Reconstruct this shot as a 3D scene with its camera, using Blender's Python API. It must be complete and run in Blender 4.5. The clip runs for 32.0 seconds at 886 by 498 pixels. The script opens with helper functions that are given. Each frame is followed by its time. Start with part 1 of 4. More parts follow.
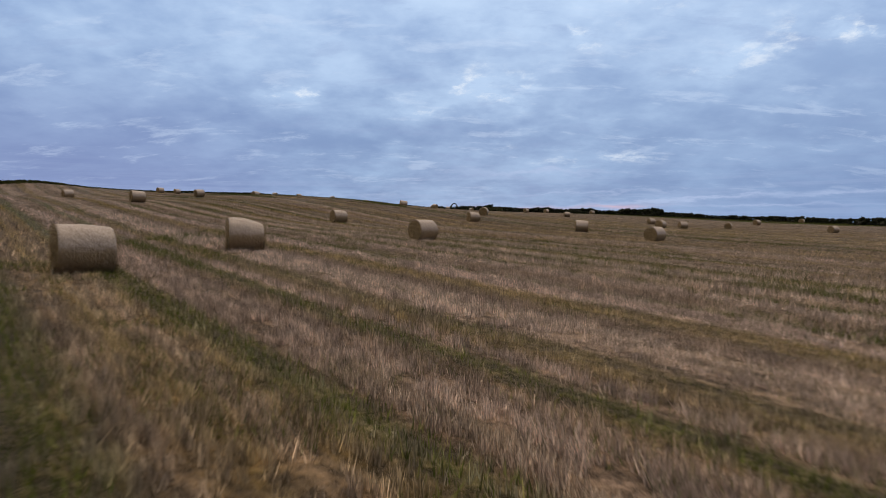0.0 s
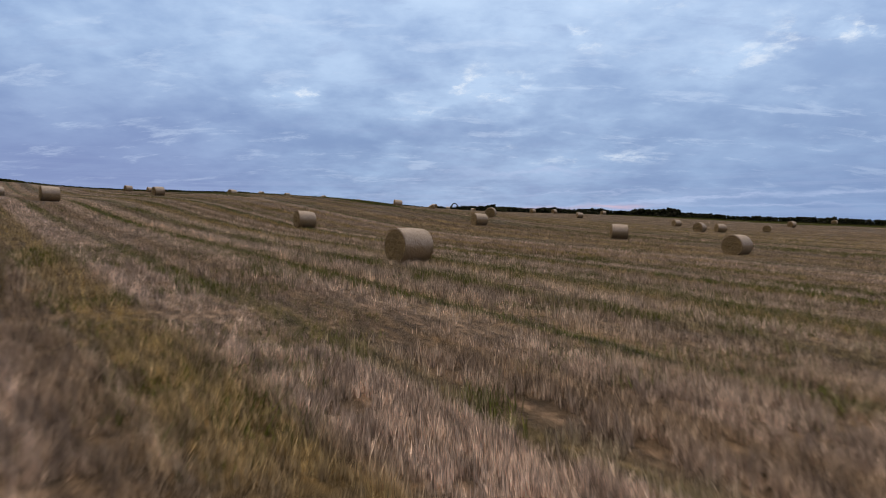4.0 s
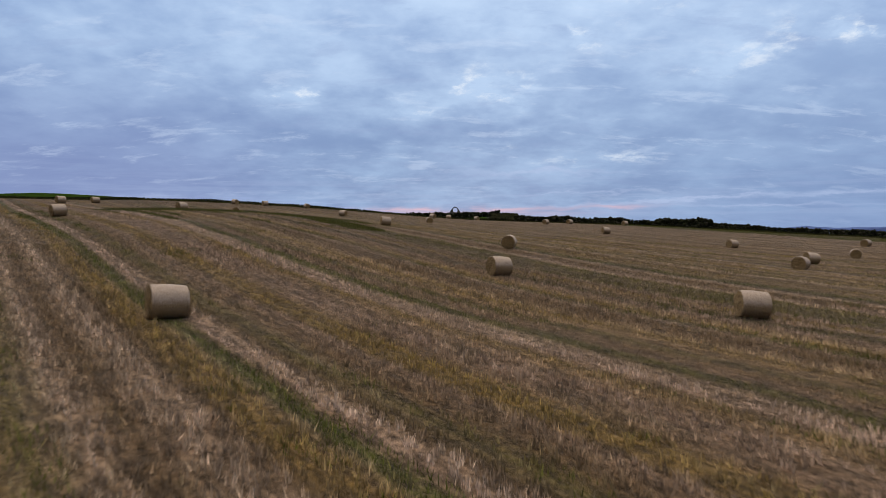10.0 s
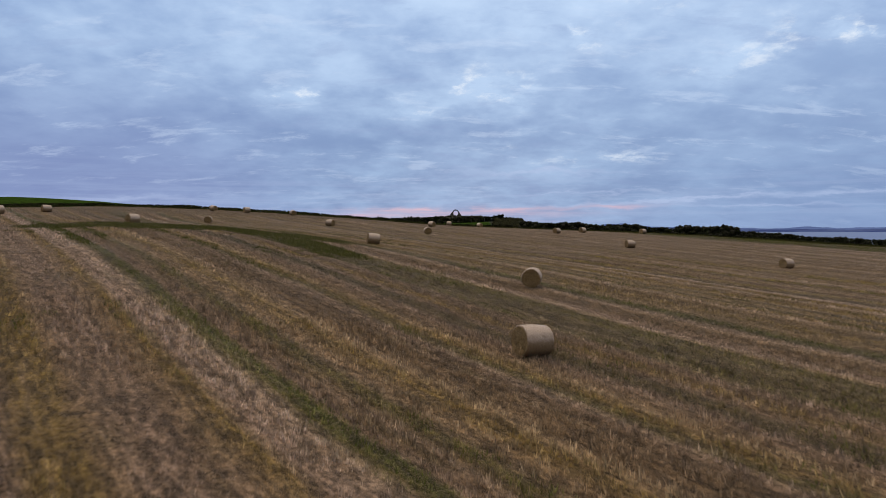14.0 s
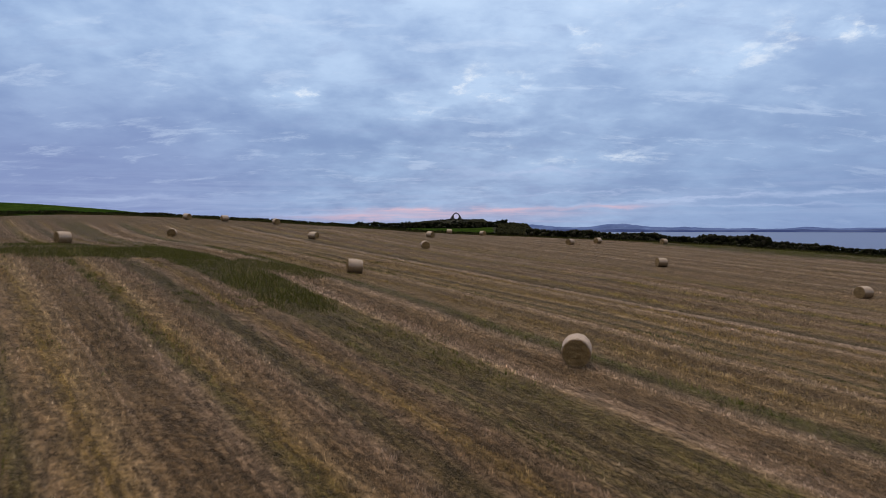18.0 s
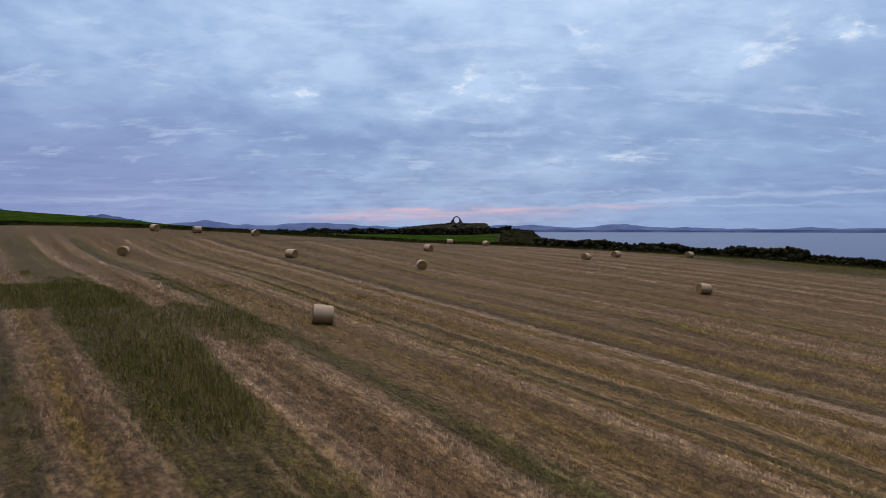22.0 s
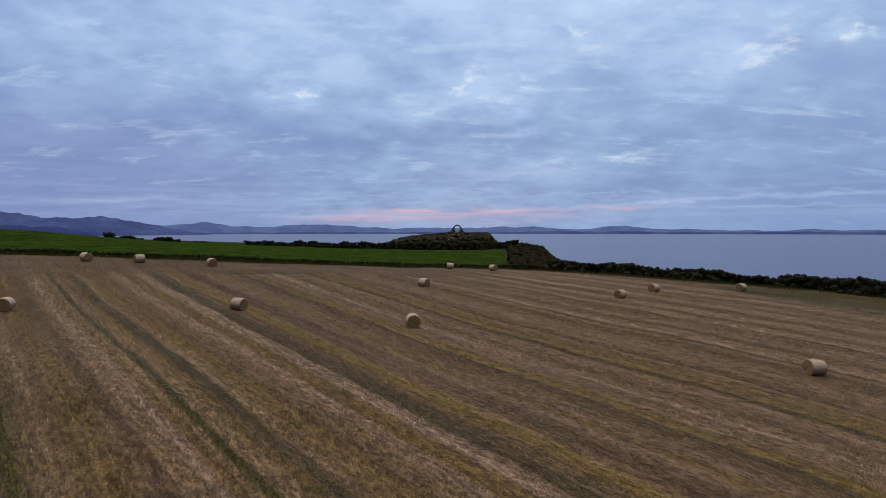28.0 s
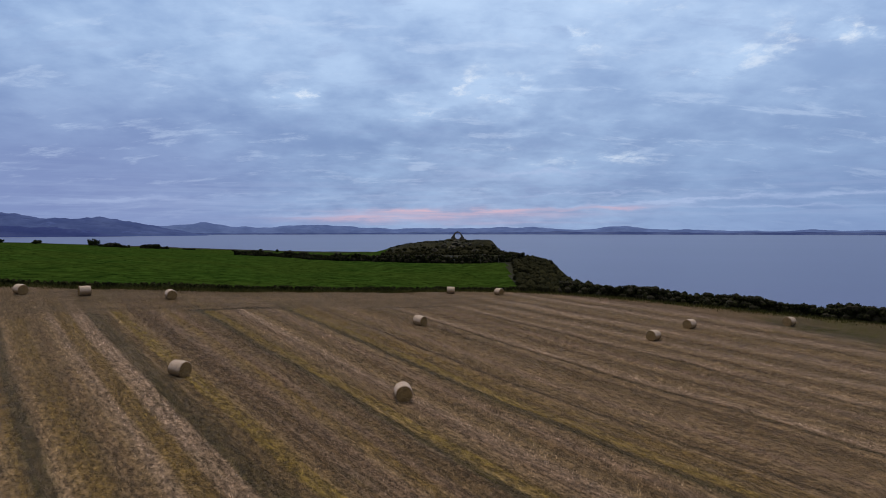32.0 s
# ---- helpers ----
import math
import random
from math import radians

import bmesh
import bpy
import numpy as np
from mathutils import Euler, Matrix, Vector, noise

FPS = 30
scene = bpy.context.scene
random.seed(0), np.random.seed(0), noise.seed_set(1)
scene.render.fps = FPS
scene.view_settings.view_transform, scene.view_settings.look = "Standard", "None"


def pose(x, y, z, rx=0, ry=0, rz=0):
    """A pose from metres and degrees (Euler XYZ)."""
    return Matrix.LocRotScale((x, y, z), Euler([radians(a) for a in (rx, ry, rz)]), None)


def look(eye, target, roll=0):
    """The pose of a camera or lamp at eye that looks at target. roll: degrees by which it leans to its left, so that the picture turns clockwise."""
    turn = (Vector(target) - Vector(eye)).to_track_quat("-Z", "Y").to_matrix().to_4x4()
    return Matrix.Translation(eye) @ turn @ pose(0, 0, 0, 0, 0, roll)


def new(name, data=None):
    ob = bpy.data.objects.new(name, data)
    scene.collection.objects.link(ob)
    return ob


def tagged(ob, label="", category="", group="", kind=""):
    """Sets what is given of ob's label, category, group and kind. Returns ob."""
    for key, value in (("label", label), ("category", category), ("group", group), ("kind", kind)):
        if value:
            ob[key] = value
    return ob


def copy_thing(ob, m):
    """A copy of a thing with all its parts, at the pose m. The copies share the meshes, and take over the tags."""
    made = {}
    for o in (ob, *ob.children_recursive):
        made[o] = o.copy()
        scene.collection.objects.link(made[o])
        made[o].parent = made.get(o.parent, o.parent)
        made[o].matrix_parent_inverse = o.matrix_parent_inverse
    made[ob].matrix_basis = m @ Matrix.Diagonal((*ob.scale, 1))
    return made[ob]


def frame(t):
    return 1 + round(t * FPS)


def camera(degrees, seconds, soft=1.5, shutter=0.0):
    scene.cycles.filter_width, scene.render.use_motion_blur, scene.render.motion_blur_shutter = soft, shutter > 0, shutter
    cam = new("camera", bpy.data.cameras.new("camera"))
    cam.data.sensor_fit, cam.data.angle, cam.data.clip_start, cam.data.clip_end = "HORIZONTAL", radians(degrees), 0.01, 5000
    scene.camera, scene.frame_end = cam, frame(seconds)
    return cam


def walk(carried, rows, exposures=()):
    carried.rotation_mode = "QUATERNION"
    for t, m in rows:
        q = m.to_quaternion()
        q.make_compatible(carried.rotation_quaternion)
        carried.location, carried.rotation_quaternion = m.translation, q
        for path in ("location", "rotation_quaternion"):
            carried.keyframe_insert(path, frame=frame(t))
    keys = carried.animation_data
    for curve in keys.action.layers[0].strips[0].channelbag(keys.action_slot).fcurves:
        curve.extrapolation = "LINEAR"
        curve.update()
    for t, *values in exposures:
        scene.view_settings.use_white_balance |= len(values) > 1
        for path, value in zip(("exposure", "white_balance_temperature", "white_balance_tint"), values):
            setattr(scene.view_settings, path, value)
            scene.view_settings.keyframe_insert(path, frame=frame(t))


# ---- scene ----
cam = camera(71.0, 32.0, soft=0.9, shutter=0.6)
PATH = [
    (0, pose(0.000, 0.000, 0.000, 88.202, 0, 0)),
    (1, pose(0.012, 3.346, -0.012, 88.202, 0, 0)),
    (2, pose(0.024, 6.691, 0.002, 88.202, 0, 0)),
    (2.5, pose(0.030, 8.386, -0.002, 88.202, 0, 0)),
    (3, pose(0.036, 10.107, 0.048, 88.202, 0, 0)),
    (3.5, pose(0.042, 11.862, 0.244, 88.202, 0, 0)),
    (4, pose(0.047, 13.643, 0.504, 88.202, 0, 0)),
    (4.5, pose(0.053, 15.442, 0.782, 88.202, 0, 0)),
    (5, pose(0.058, 17.250, 1.071, 88.202, 0, 0)),
    (6, pose(0.066, 20.851, 1.605, 88.202, 0, 0)),
    (7, pose(0.072, 24.424, 2.125, 88.202, 0, 0)),
    (8, pose(0.075, 27.992, 2.646, 88.202, 0, 0)),
    (9, pose(0.075, 31.553, 3.163, 88.202, 0, 0)),
    (10, pose(0.074, 35.103, 3.678, 88.202, 0, 0)),
    (11, pose(0.072, 38.645, 4.188, 88.202, 0, 0)),
    (12, pose(0.070, 42.181, 4.694, 88.202, 0, 0)),
    (13, pose(0.069, 45.707, 5.201, 88.202, 0, 0)),
    (14, pose(0.070, 49.220, 5.712, 88.202, 0, 0)),
    (15, pose(0.072, 52.715, 6.228, 88.202, 0, 0)),
    (16, pose(0.078, 56.189, 6.746, 88.202, 0, 0)),
    (17, pose(0.087, 59.635, 7.269, 88.202, 0, 0)),
    (18, pose(0.097, 63.054, 7.799, 88.202, 0, 0)),
    (19, pose(0.110, 66.455, 8.325, 88.202, 0, 0)),
    (20, pose(0.125, 69.849, 8.850, 88.202, 0, 0)),
    (21, pose(0.141, 73.246, 9.397, 88.202, 0, 0)),
    (22, pose(0.158, 76.655, 9.988, 88.202, 0, 0)),
    (23, pose(0.177, 80.081, 10.642, 88.202, 0, 0)),
    (24, pose(0.196, 83.515, 11.334, 88.202, 0, 0)),
    (25, pose(0.216, 86.953, 12.022, 88.202, 0, 0)),
    (26, pose(0.237, 90.386, 12.674, 88.239, 0, 0)),
    (27, pose(0.257, 93.810, 13.310, 88.277, 0, 0)),
    (28, pose(0.278, 97.216, 13.971, 88.306, 0, 0)),
    (29, pose(0.298, 100.604, 14.696, 88.306, 0, 0)),
    (30, pose(0.317, 103.978, 15.511, 88.306, 0, 0)),
    (31, pose(0.336, 107.348, 16.378, 88.306, 0, 0)),
    (32, pose(0.354, 110.720, 17.245, 88.306, 0, 0)),
]
walk(cam, PATH, [(0.0, 0.0, 6500, 10), (20.0, 0.0, 6500, 10), (28.0, -0.08, 6330, 10), (32.0, -0.08, 6300, 10)])

# ---- world and sun: overcast evening sky ----
HEAD = radians(38.5)                 # the drill rows run this far left of +y
RU, RV = (math.cos(HEAD), math.sin(HEAD)), (-math.sin(HEAD), math.cos(HEAD))
SEA = -9.0


class Nodes:
    """Small wrapper to write node trees as expressions."""

    def __init__(self, tree):
        self.tree, self.t = tree, tree.nodes

    def add(self, kind, ins=None, **props):
        n = self.t.new(kind)
        for k, v in props.items():
            setattr(n, k, v)
        for k, v in (ins or {}).items():
            self.put(n.inputs[k], v)
        return n

    def put(self, socket, v):
        if hasattr(v, "is_output"):
            self.tree.links.new(v, socket)
        elif isinstance(v, (tuple, list)) and len(v) == 3 and socket.type == "RGBA":
            socket.default_value = (*v, 1)
        else:
            socket.default_value = v

    def math(self, op, a, b=0.0, c=0.0, clamp=False):
        n = self.add("ShaderNodeMath", {0: a, 1: b, 2: c}, operation=op)
        n.use_clamp = clamp
        return n.outputs[0]

    def dot(self, v, w):
        return self.add("ShaderNodeVectorMath", {0: v, 1: w}, operation="DOT_PRODUCT").outputs["Value"]

    def xyz(self, x, y, z=0.0):
        return self.add("ShaderNodeCombineXYZ", {0: x, 1: y, 2: z}).outputs[0]

    def noise(self, v, scale, detail=3.0, rough=0.55, warp=0.0):
        return self.add("ShaderNodeTexNoise", {"Vector": v, "Scale": scale, "Detail": detail, "Roughness": rough, "Distortion": warp}).outputs[0]

    def ramp(self, f, lo, hi, a=0.0, b=1.0):
        return self.add("ShaderNodeMapRange", {0: f, 1: lo, 2: hi, 3: a, 4: b}, interpolation_type="SMOOTHSTEP").outputs[0]

    def mix(self, f, a, b, how="MIX"):
        n = self.add("ShaderNodeMix", None, data_type="RGBA", blend_type=how)
        self.put(n.inputs[0], f), self.put(n.inputs[6], a), self.put(n.inputs[7], b)
        return n.outputs[2]


world = bpy.data.worlds.new("evening_sky")
scene.world = world
world.use_nodes = True
W = Nodes(world.node_tree)
W.t.clear()
way = W.add("ShaderNodeTexCoord").outputs["Generated"]
sep = W.add("ShaderNodeSeparateXYZ", {0: way}).outputs
up = W.math("MAXIMUM", sep[2], 0.0)
den = W.math("ADD", up, 0.26)
fx, fy = W.math("DIVIDE", sep[0], den), W.math("DIVIDE", sep[1], den)
flat = W.xyz(fx, fy)
clear = W.add("ShaderNodeTexSky", None, sky_type="NISHITA", sun_disc=False, sun_elevation=radians(3.0), sun_rotation=radians(2.0), air_density=1.2, dust_density=1.5).outputs[0]
big = W.noise(flat, 0.95, 4.0, 0.55, 0.3)
mid = W.noise(W.xyz(fx, fy, 7.0), 3.0, 5.0, 0.52, 0.1)
puff = W.noise(W.xyz(fx, fy, 3.0), 8.0, 4.0, 0.55, 0.1)
cover = W.math("ADD", W.math("ADD", W.math("MULTIPLY", big, 0.34), W.math("MULTIPLY", mid, 0.40)), W.math("MULTIPLY", puff, 0.26))
# bearing and height of a place in the cloud, as slopes, with frayed outlines
ahead = W.math("MAXIMUM", sep[1], 0.05)
frayed = W.add("ShaderNodeTexNoise", {"Vector": W.xyz(fx, fy, 19.0), "Scale": 4.5, "Detail": 5.0, "Roughness": 0.62}).outputs["Color"]
fray = W.add("ShaderNodeSeparateColor", {0: frayed}).outputs
reach = W.math("MULTIPLY_ADD", up, 0.42, 0.012)
slope_x = W.math("ADD", W.math("DIVIDE", sep[0], ahead), W.math("MULTIPLY", W.math("SUBTRACT", fray[0], 0.5), W.math("MULTIPLY", reach, 2.6)))
slope_z = W.math("ADD", W.math("DIVIDE", sep[2], ahead), W.math("MULTIPLY", W.math("SUBTRACT", fray[1], 0.5), reach))


def cloud_patch(bearing, height, wide, tall, weight, lean=0.0):
    """A soft heap or gap in the cloud; lean: how much it climbs to the right."""
    a = W.math("DIVIDE", W.math("SUBTRACT", slope_x, bearing), wide)
    rise = W.math("MULTIPLY_ADD", W.math("SUBTRACT", slope_x, bearing), -lean, slope_z)
    b = W.math("DIVIDE", W.math("SUBTRACT", rise, height), tall)
    r = W.math("ADD", W.math("MULTIPLY", a, a), W.math("MULTIPLY", b, b))
    return W.math("MULTIPLY", W.math("EXPONENT", W.math("MULTIPLY", r, -1.0)), weight)


def total(values):
    out = values[0]
    for v in values[1:]:
        out = W.math("ADD", out, v)
    return out


HEAPS = [(-0.44, 0.125, 0.34, 0.050, -0.058), (-0.10, 0.155, 0.26, 0.034, -0.030), (0.66, 0.200, 0.19, 0.075, -0.060), (0.36, 0.165, 0.28, 0.028, -0.040), (0.45, 0.075, 0.34, 0.020, -0.060),
         (0.10, 0.070, 0.28, 0.012, -0.025), (0.00, 0.330, 0.07, 0.030, -0.055), (0.25, 0.215, 0.12, 0.022, -0.035), (-0.60, 0.080, 0.16, 0.020, -0.030), (-0.28, 0.250, 0.10, 0.022, -0.030), (0.52, 0.300, 0.10, 0.020, -0.040)]
GAPS = [(-0.65, 0.230, 0.09, 0.026, 0.045), (-0.64, 0.186, 0.06, 0.014, 0.050), (-0.45, 0.245, 0.06, 0.018, 0.040), (-0.24, 0.218, 0.035, 0.014, 0.120), (0.065, 0.235, 0.040, 0.028, 0.120),
        (0.105, 0.210, 0.030, 0.014, 0.100), (-0.02, 0.195, 0.07, 0.011, 0.085), (0.28, 0.118, 0.13, 0.013, 0.080), (0.09, 0.132, 0.05, 0.007, 0.060), (0.18, 0.103, 0.06, 0.007, 0.055), (0.68, 0.135, 0.12, 0.008, 0.050)]
WIDE_GAPS = [(0.22, 0.290, 0.20, 0.060, 0.050), (0.52, 0.280, 0.12, 0.020, 0.065, 0.30), (0.65, 0.325, 0.035, 0.026, 0.110), (0.41, 0.258, 0.07, 0.020, 0.060), (0.53, 0.320, 0.06, 0.028, 0.070),
             (0.21, 0.310, 0.025, 0.016, 0.100), (-0.35, 0.315, 0.12, 0.032, 0.040, -0.15), (0.33, 0.350, 0.16, 0.024, 0.060)]
gaps = total([cloud_patch(*p) for p in GAPS + WIDE_GAPS])
cover = W.math("ADD", cover, W.math("ADD", gaps, total([cloud_patch(*p) for p in HEAPS])))
bright = W.ramp(cover, 0.330, 0.670)
high = W.ramp(up, 0.01, 0.36)
low_tone = W.mix(bright, (0.200, 0.300, 0.520), (0.345, 0.495, 0.740))
high_tone = W.mix(bright, (0.300, 0.428, 0.690), (0.580, 0.730, 0.965))
cloud = W.mix(high, low_tone, high_tone)
cloud = W.mix(W.math("MULTIPLY", W.ramp(sep[0], -0.15, 0.65), 0.14), cloud, (0.600, 0.730, 0.950))
sides = W.math("MULTIPLY", W.ramp(W.math("ABSOLUTE", sep[0]), 0.14, 0.56, 0.0, 0.55), W.ramp(up, 0.03, 0.26, 1.0, 0.0))
cloud = W.mix(sides, cloud, (0.190, 0.275, 0.505))
low_left = W.math("MULTIPLY", W.ramp(sep[0], -0.48, -0.06, 1.0, 0.0), W.ramp(up, 0.0, 0.30, 1.0, 0.0))
cloud = W.mix(W.math("MULTIPLY", low_left, 0.60), cloud, (0.252, 0.285, 0.530))
# thin streaks and ragged shreds of brighter cloud
shred = W.noise(W.xyz(W.math("MULTIPLY", fx, 1.0), W.math("MULTIPLY", fy, 2.4), 27.0), 3.4, 7.0, 0.66, 0.25)
cloud = W.mix(W.math("MULTIPLY", W.ramp(shred, 0.53, 0.68), W.ramp(up, 0.02, 0.12, 0.10, 0.35)), cloud, (0.640, 0.745, 0.940))
cloud = W.mix(W.ramp(shred, 0.32, 0.46, 0.26, 0.0), cloud, (0.285, 0.370, 0.610))
# ragged breaks where the light comes through
torn = W.math("MULTIPLY", W.ramp(W.noise(W.xyz(fx, fy, 11.0), 6.5, 7.0, 0.68, 0.1), 0.45, 0.62), W.ramp(gaps, 0.035, 0.110))
cloud = W.mix(W.math("MULTIPLY", torn, 0.80), cloud, (0.84, 0.89, 0.98))
# thin pale bars low over the far shore
bars = W.ramp(W.noise(W.xyz(W.math("MULTIPLY", sep[0], 2.6), 0.0, W.math("MULTIPLY", sep[2], 70.0)), 1.5, 5.0, 0.62, 0.25), 0.44, 0.62)
pale = W.math("MULTIPLY", W.ramp(up, 0.004, 0.03), W.ramp(up, 0.04, 0.14, 1.0, 0.0))
cloud = W.mix(W.math("MULTIPLY", W.math("MULTIPLY", pale, bars), 0.22), cloud, (0.420, 0.510, 0.740))
bar = W.math("MINIMUM", total([cloud_patch(*p) for p in [(0.40, 0.050, 0.20, 0.0026, 0.55, 0.050), (0.66, 0.060, 0.14, 0.0022, 0.35, 0.055), (0.52, 0.040, 0.16, 0.0020, 0.35, 0.0), (0.24, 0.060, 0.12, 0.0018, 0.30, 0.03), (0.16, 0.092, 0.12, 0.004, 0.4), (-0.52, 0.050, 0.14, 0.005, 0.4), (-0.20, 0.024, 0.10, 0.003, 0.5)]]), 0.8)
cloud = W.mix(bar, cloud, (0.510, 0.600, 0.840))
# pink afterglow
pink = W.math("MINIMUM", total([cloud_patch(*p) for p in [(-0.075, 0.0285, 0.085, 0.0060, 0.95), (0.07, 0.026, 0.13, 0.0055, 0.55), (0.15, 0.0335, 0.14, 0.0036, 0.70, 0.045), (0.272, 0.0365, 0.038, 0.0036, 0.75), (-0.12, 0.0190, 0.13, 0.0034, 0.70), (0.00, 0.0135, 0.20, 0.0035, 0.30)]]), 0.9)
cloud = W.mix(W.math("MULTIPLY", pink, W.math("MULTIPLY_ADD", bars, 0.55, 0.45)), cloud, (0.745, 0.500, 0.585))
mist = W.ramp(sep[2], -0.01, 0.05, 1.0, 0.0)
cloud = W.mix(W.math("MULTIPLY", mist, 0.25), cloud, (0.300, 0.380, 0.620))
# away from the afterglow the evening sky is duller
dusk = W.ramp(sep[1], -0.7, 0.4, 0.25, 1.0)
cloud = W.mix(1.0, cloud, W.add("ShaderNodeCombineColor", {0: dusk, 1: dusk, 2: dusk}).outputs[0], "MULTIPLY")
# overhead the cloud is thinner and lets a neutral light through
cloud = W.mix(W.ramp(up, 0.40, 0.72), cloud, W.mix(bright, (0.660, 0.600, 0.525), (0.920, 0.840, 0.735)))
cloud = W.mix(1.0, cloud, (0.978, 1.003, 1.008), "MULTIPLY")
sky = W.mix(0.99, W.mix(1.0, clear, (0.10, 0.10, 0.10), "MULTIPLY"), cloud)
back = W.add("ShaderNodeBackground", {"Color": sky, "Strength": 1.0})
W.tree.links.new(back.outputs[0], W.add("ShaderNodeOutputWorld").inputs[0])

lamp = bpy.data.lights.new("sun", "SUN")
lamp.energy, lamp.angle, lamp.color = 1.5, radians(20), (1.0, 0.85, 0.70)
sun = new("sun", lamp)
sun.matrix_world = look((-60, 205, 400), (0, 100, 0))

# ---- the lie of the land ----
FIELD_SWELLS = [(-24, 109, 9, 0.28), (-12, 106, 7, 0.24), (-10, 56, 14, -0.79), (16, 56, 16, -0.09), (4, 76, 14, -0.57), (-8, 114, 14, -0.79), (-20, 158, 16, 1.11), (-3, 156, 16, -0.57), (29, 145, 18, 0.21), (-55, 88, 25, -2.33), (50, 112, 28, -0.82), (-38, 155, 22, -2.59), (6, 92, 22, 0.41), (0, -90, 60, -2.05), (-30, 20, 45, -0.33), (40, 30, 45, -1.13), (-30, 75, 32, 1.64), (35, 85, 38, 0.06), (-22, 112, 22, 1.42), (-60, 140, 38, 3.05), (10, 150, 30, 0.41), (60, 150, 40, 0.43)]
LAND_SWELLS = [(-85, 122, 9, 1.05), (48, 190, 28, 1.12), (-260, 330, 80, 2.92), (-150, 410, 50, -1.44), (-60, 400, 45, -1.01), (-150, 120, 50, 1.52), (-300, 120, 90, 10.58), (-45, 190, 35, 3.79), (15, 200, 35, 0.12), (-115, 235, 35, 4.29), (-120, 260, 60, 3.03), (-190, 330, 75, 2.76), (-60, 330, 60, -0.94), (20, 300, 60, 3.44), (-110, 60, 60, 4.32), (-138, 244, 15, 1.2)]
COAST = [(190, -900), (170, -120), (150, 40), (136, 100), (118, 145), (104, 172), (88, 190), (72, 202), (54, 211), (34, 225), (27.2, 240), (27.6, 256), (28.8, 272), (27.5, 300), (24, 330), (30, 360),
         (34, 392), (24, 420), (-10, 428), (-60, 424), (-150, 440), (-330, 470), (-900, 560)]
FIELD = [(-82, -300), (-82, 60), (-80, 133), (-76, 186), (-48, 190), (-29, 197), (-15, 206), (0, 218), (13, 223), (22, 221.5), (31, 217), (45, 207), (56, 199.5), (65, 194), (75, 184),
         (88, 171), (100, 152), (118, 108), (132, 40), (150, -300)]


def side(points, x, y):
    """Signed distance to a polyline, positive on its left."""
    x, y = np.asarray(x, float), np.asarray(y, float)
    best, sign = np.full(x.shape, 1e9), np.ones(x.shape)
    for (ax, ay), (bx, by) in zip(points, points[1:]):
        dx, dy = bx - ax, by - ay
        s = np.clip(((x - ax) * dx + (y - ay) * dy) / (dx * dx + dy * dy), 0, 1)
        d = np.hypot(x - ax - s * dx, y - ay - s * dy)
        c = dx * (y - ay) - dy * (x - ax)
        closer = d < best - 1e-6
        best, sign = np.where(closer, d, best), np.where(closer, np.sign(c), sign)
    return best * np.where(sign == 0, 1, sign)


def within(points, x, y):
    x, y = np.asarray(x, float), np.asarray(y, float)
    inside = np.zeros(x.shape, bool)
    for (ax, ay), (bx, by) in zip(points, points[1:] + points[:1]):
        cross = (ay > y) != (by > y)
        inside ^= cross & (x < (bx - ax) * (y - ay) / (by - ay + 1e-12) + ax)
    return inside


def step(a, b, v):
    s = np.clip((v - a) / (b - a), 0, 1)
    return s * s * (3 - 2 * s)


def ground(x, y):
    """Height of the land, metres."""
    x, y = np.asarray(x, float), np.asarray(y, float)
    z = 2.02 + -3.12 * np.tanh(x / 220) + 6.12 * np.tanh((y - 150) / 260)
    for cx, cy, r, h in FIELD_SWELLS + LAND_SWELLS:
        z = z + h * np.exp(-((x - cx) ** 2 + (y - cy) ** 2) / (2 * r * r))
    # the rocky knoll under the ruin: steep to the sea, a long ramp inland
    ramp = step(-36, -14, x) * step(28.5, 20, x)
    z = z + 5.8 * ramp * step(368, 384, y) * step(420, 406, y) * (1 - 0.25 * step(6, -20, x))
    # the headland swells before it falls to the sea
    z = z + 1.3 * np.exp(-(((x - 25) / 11) ** 2 + ((y - 274) / 27) ** 2))
    land = side(COAST, x, y)
    drop = step(1.5, -9, land)
    return z * (1 - drop) + (SEA - 2.5) * drop


def gz(x, y):
    return float(ground(x, y))


# ---- materials ----
def material(name):
    m = bpy.data.materials.new(name)
    m.use_nodes = True
    n = Nodes(m.node_tree)
    n.t.clear()
    return m, n


def finish(n, color, rough=0.9, bump=None, strength=0.4, distance=0.02, spec=0.2, metal=0.0, sheen=0.0):
    ins = {"Sheen Weight": sheen, "Sheen Roughness": 0.2, "Sheen Tint": (0.95, 0.70, 0.48), "Base Color": color, "Roughness": rough, "Specular IOR Level": spec, "Metallic": metal}
    if bump is not None:
        ins["Normal"] = n.add("ShaderNodeBump", {"Height": bump, "Strength": strength, "Distance": distance}).outputs[0]
    b = n.add("ShaderNodeBsdfPrincipled", ins)
    n.tree.links.new(b.outputs[0], n.add("ShaderNodeOutputMaterial").inputs[0])


def summed(n, parts):
    out = parts[0]
    for p in parts[1:]:
        out = n.math("MAXIMUM", out, p)
    return out


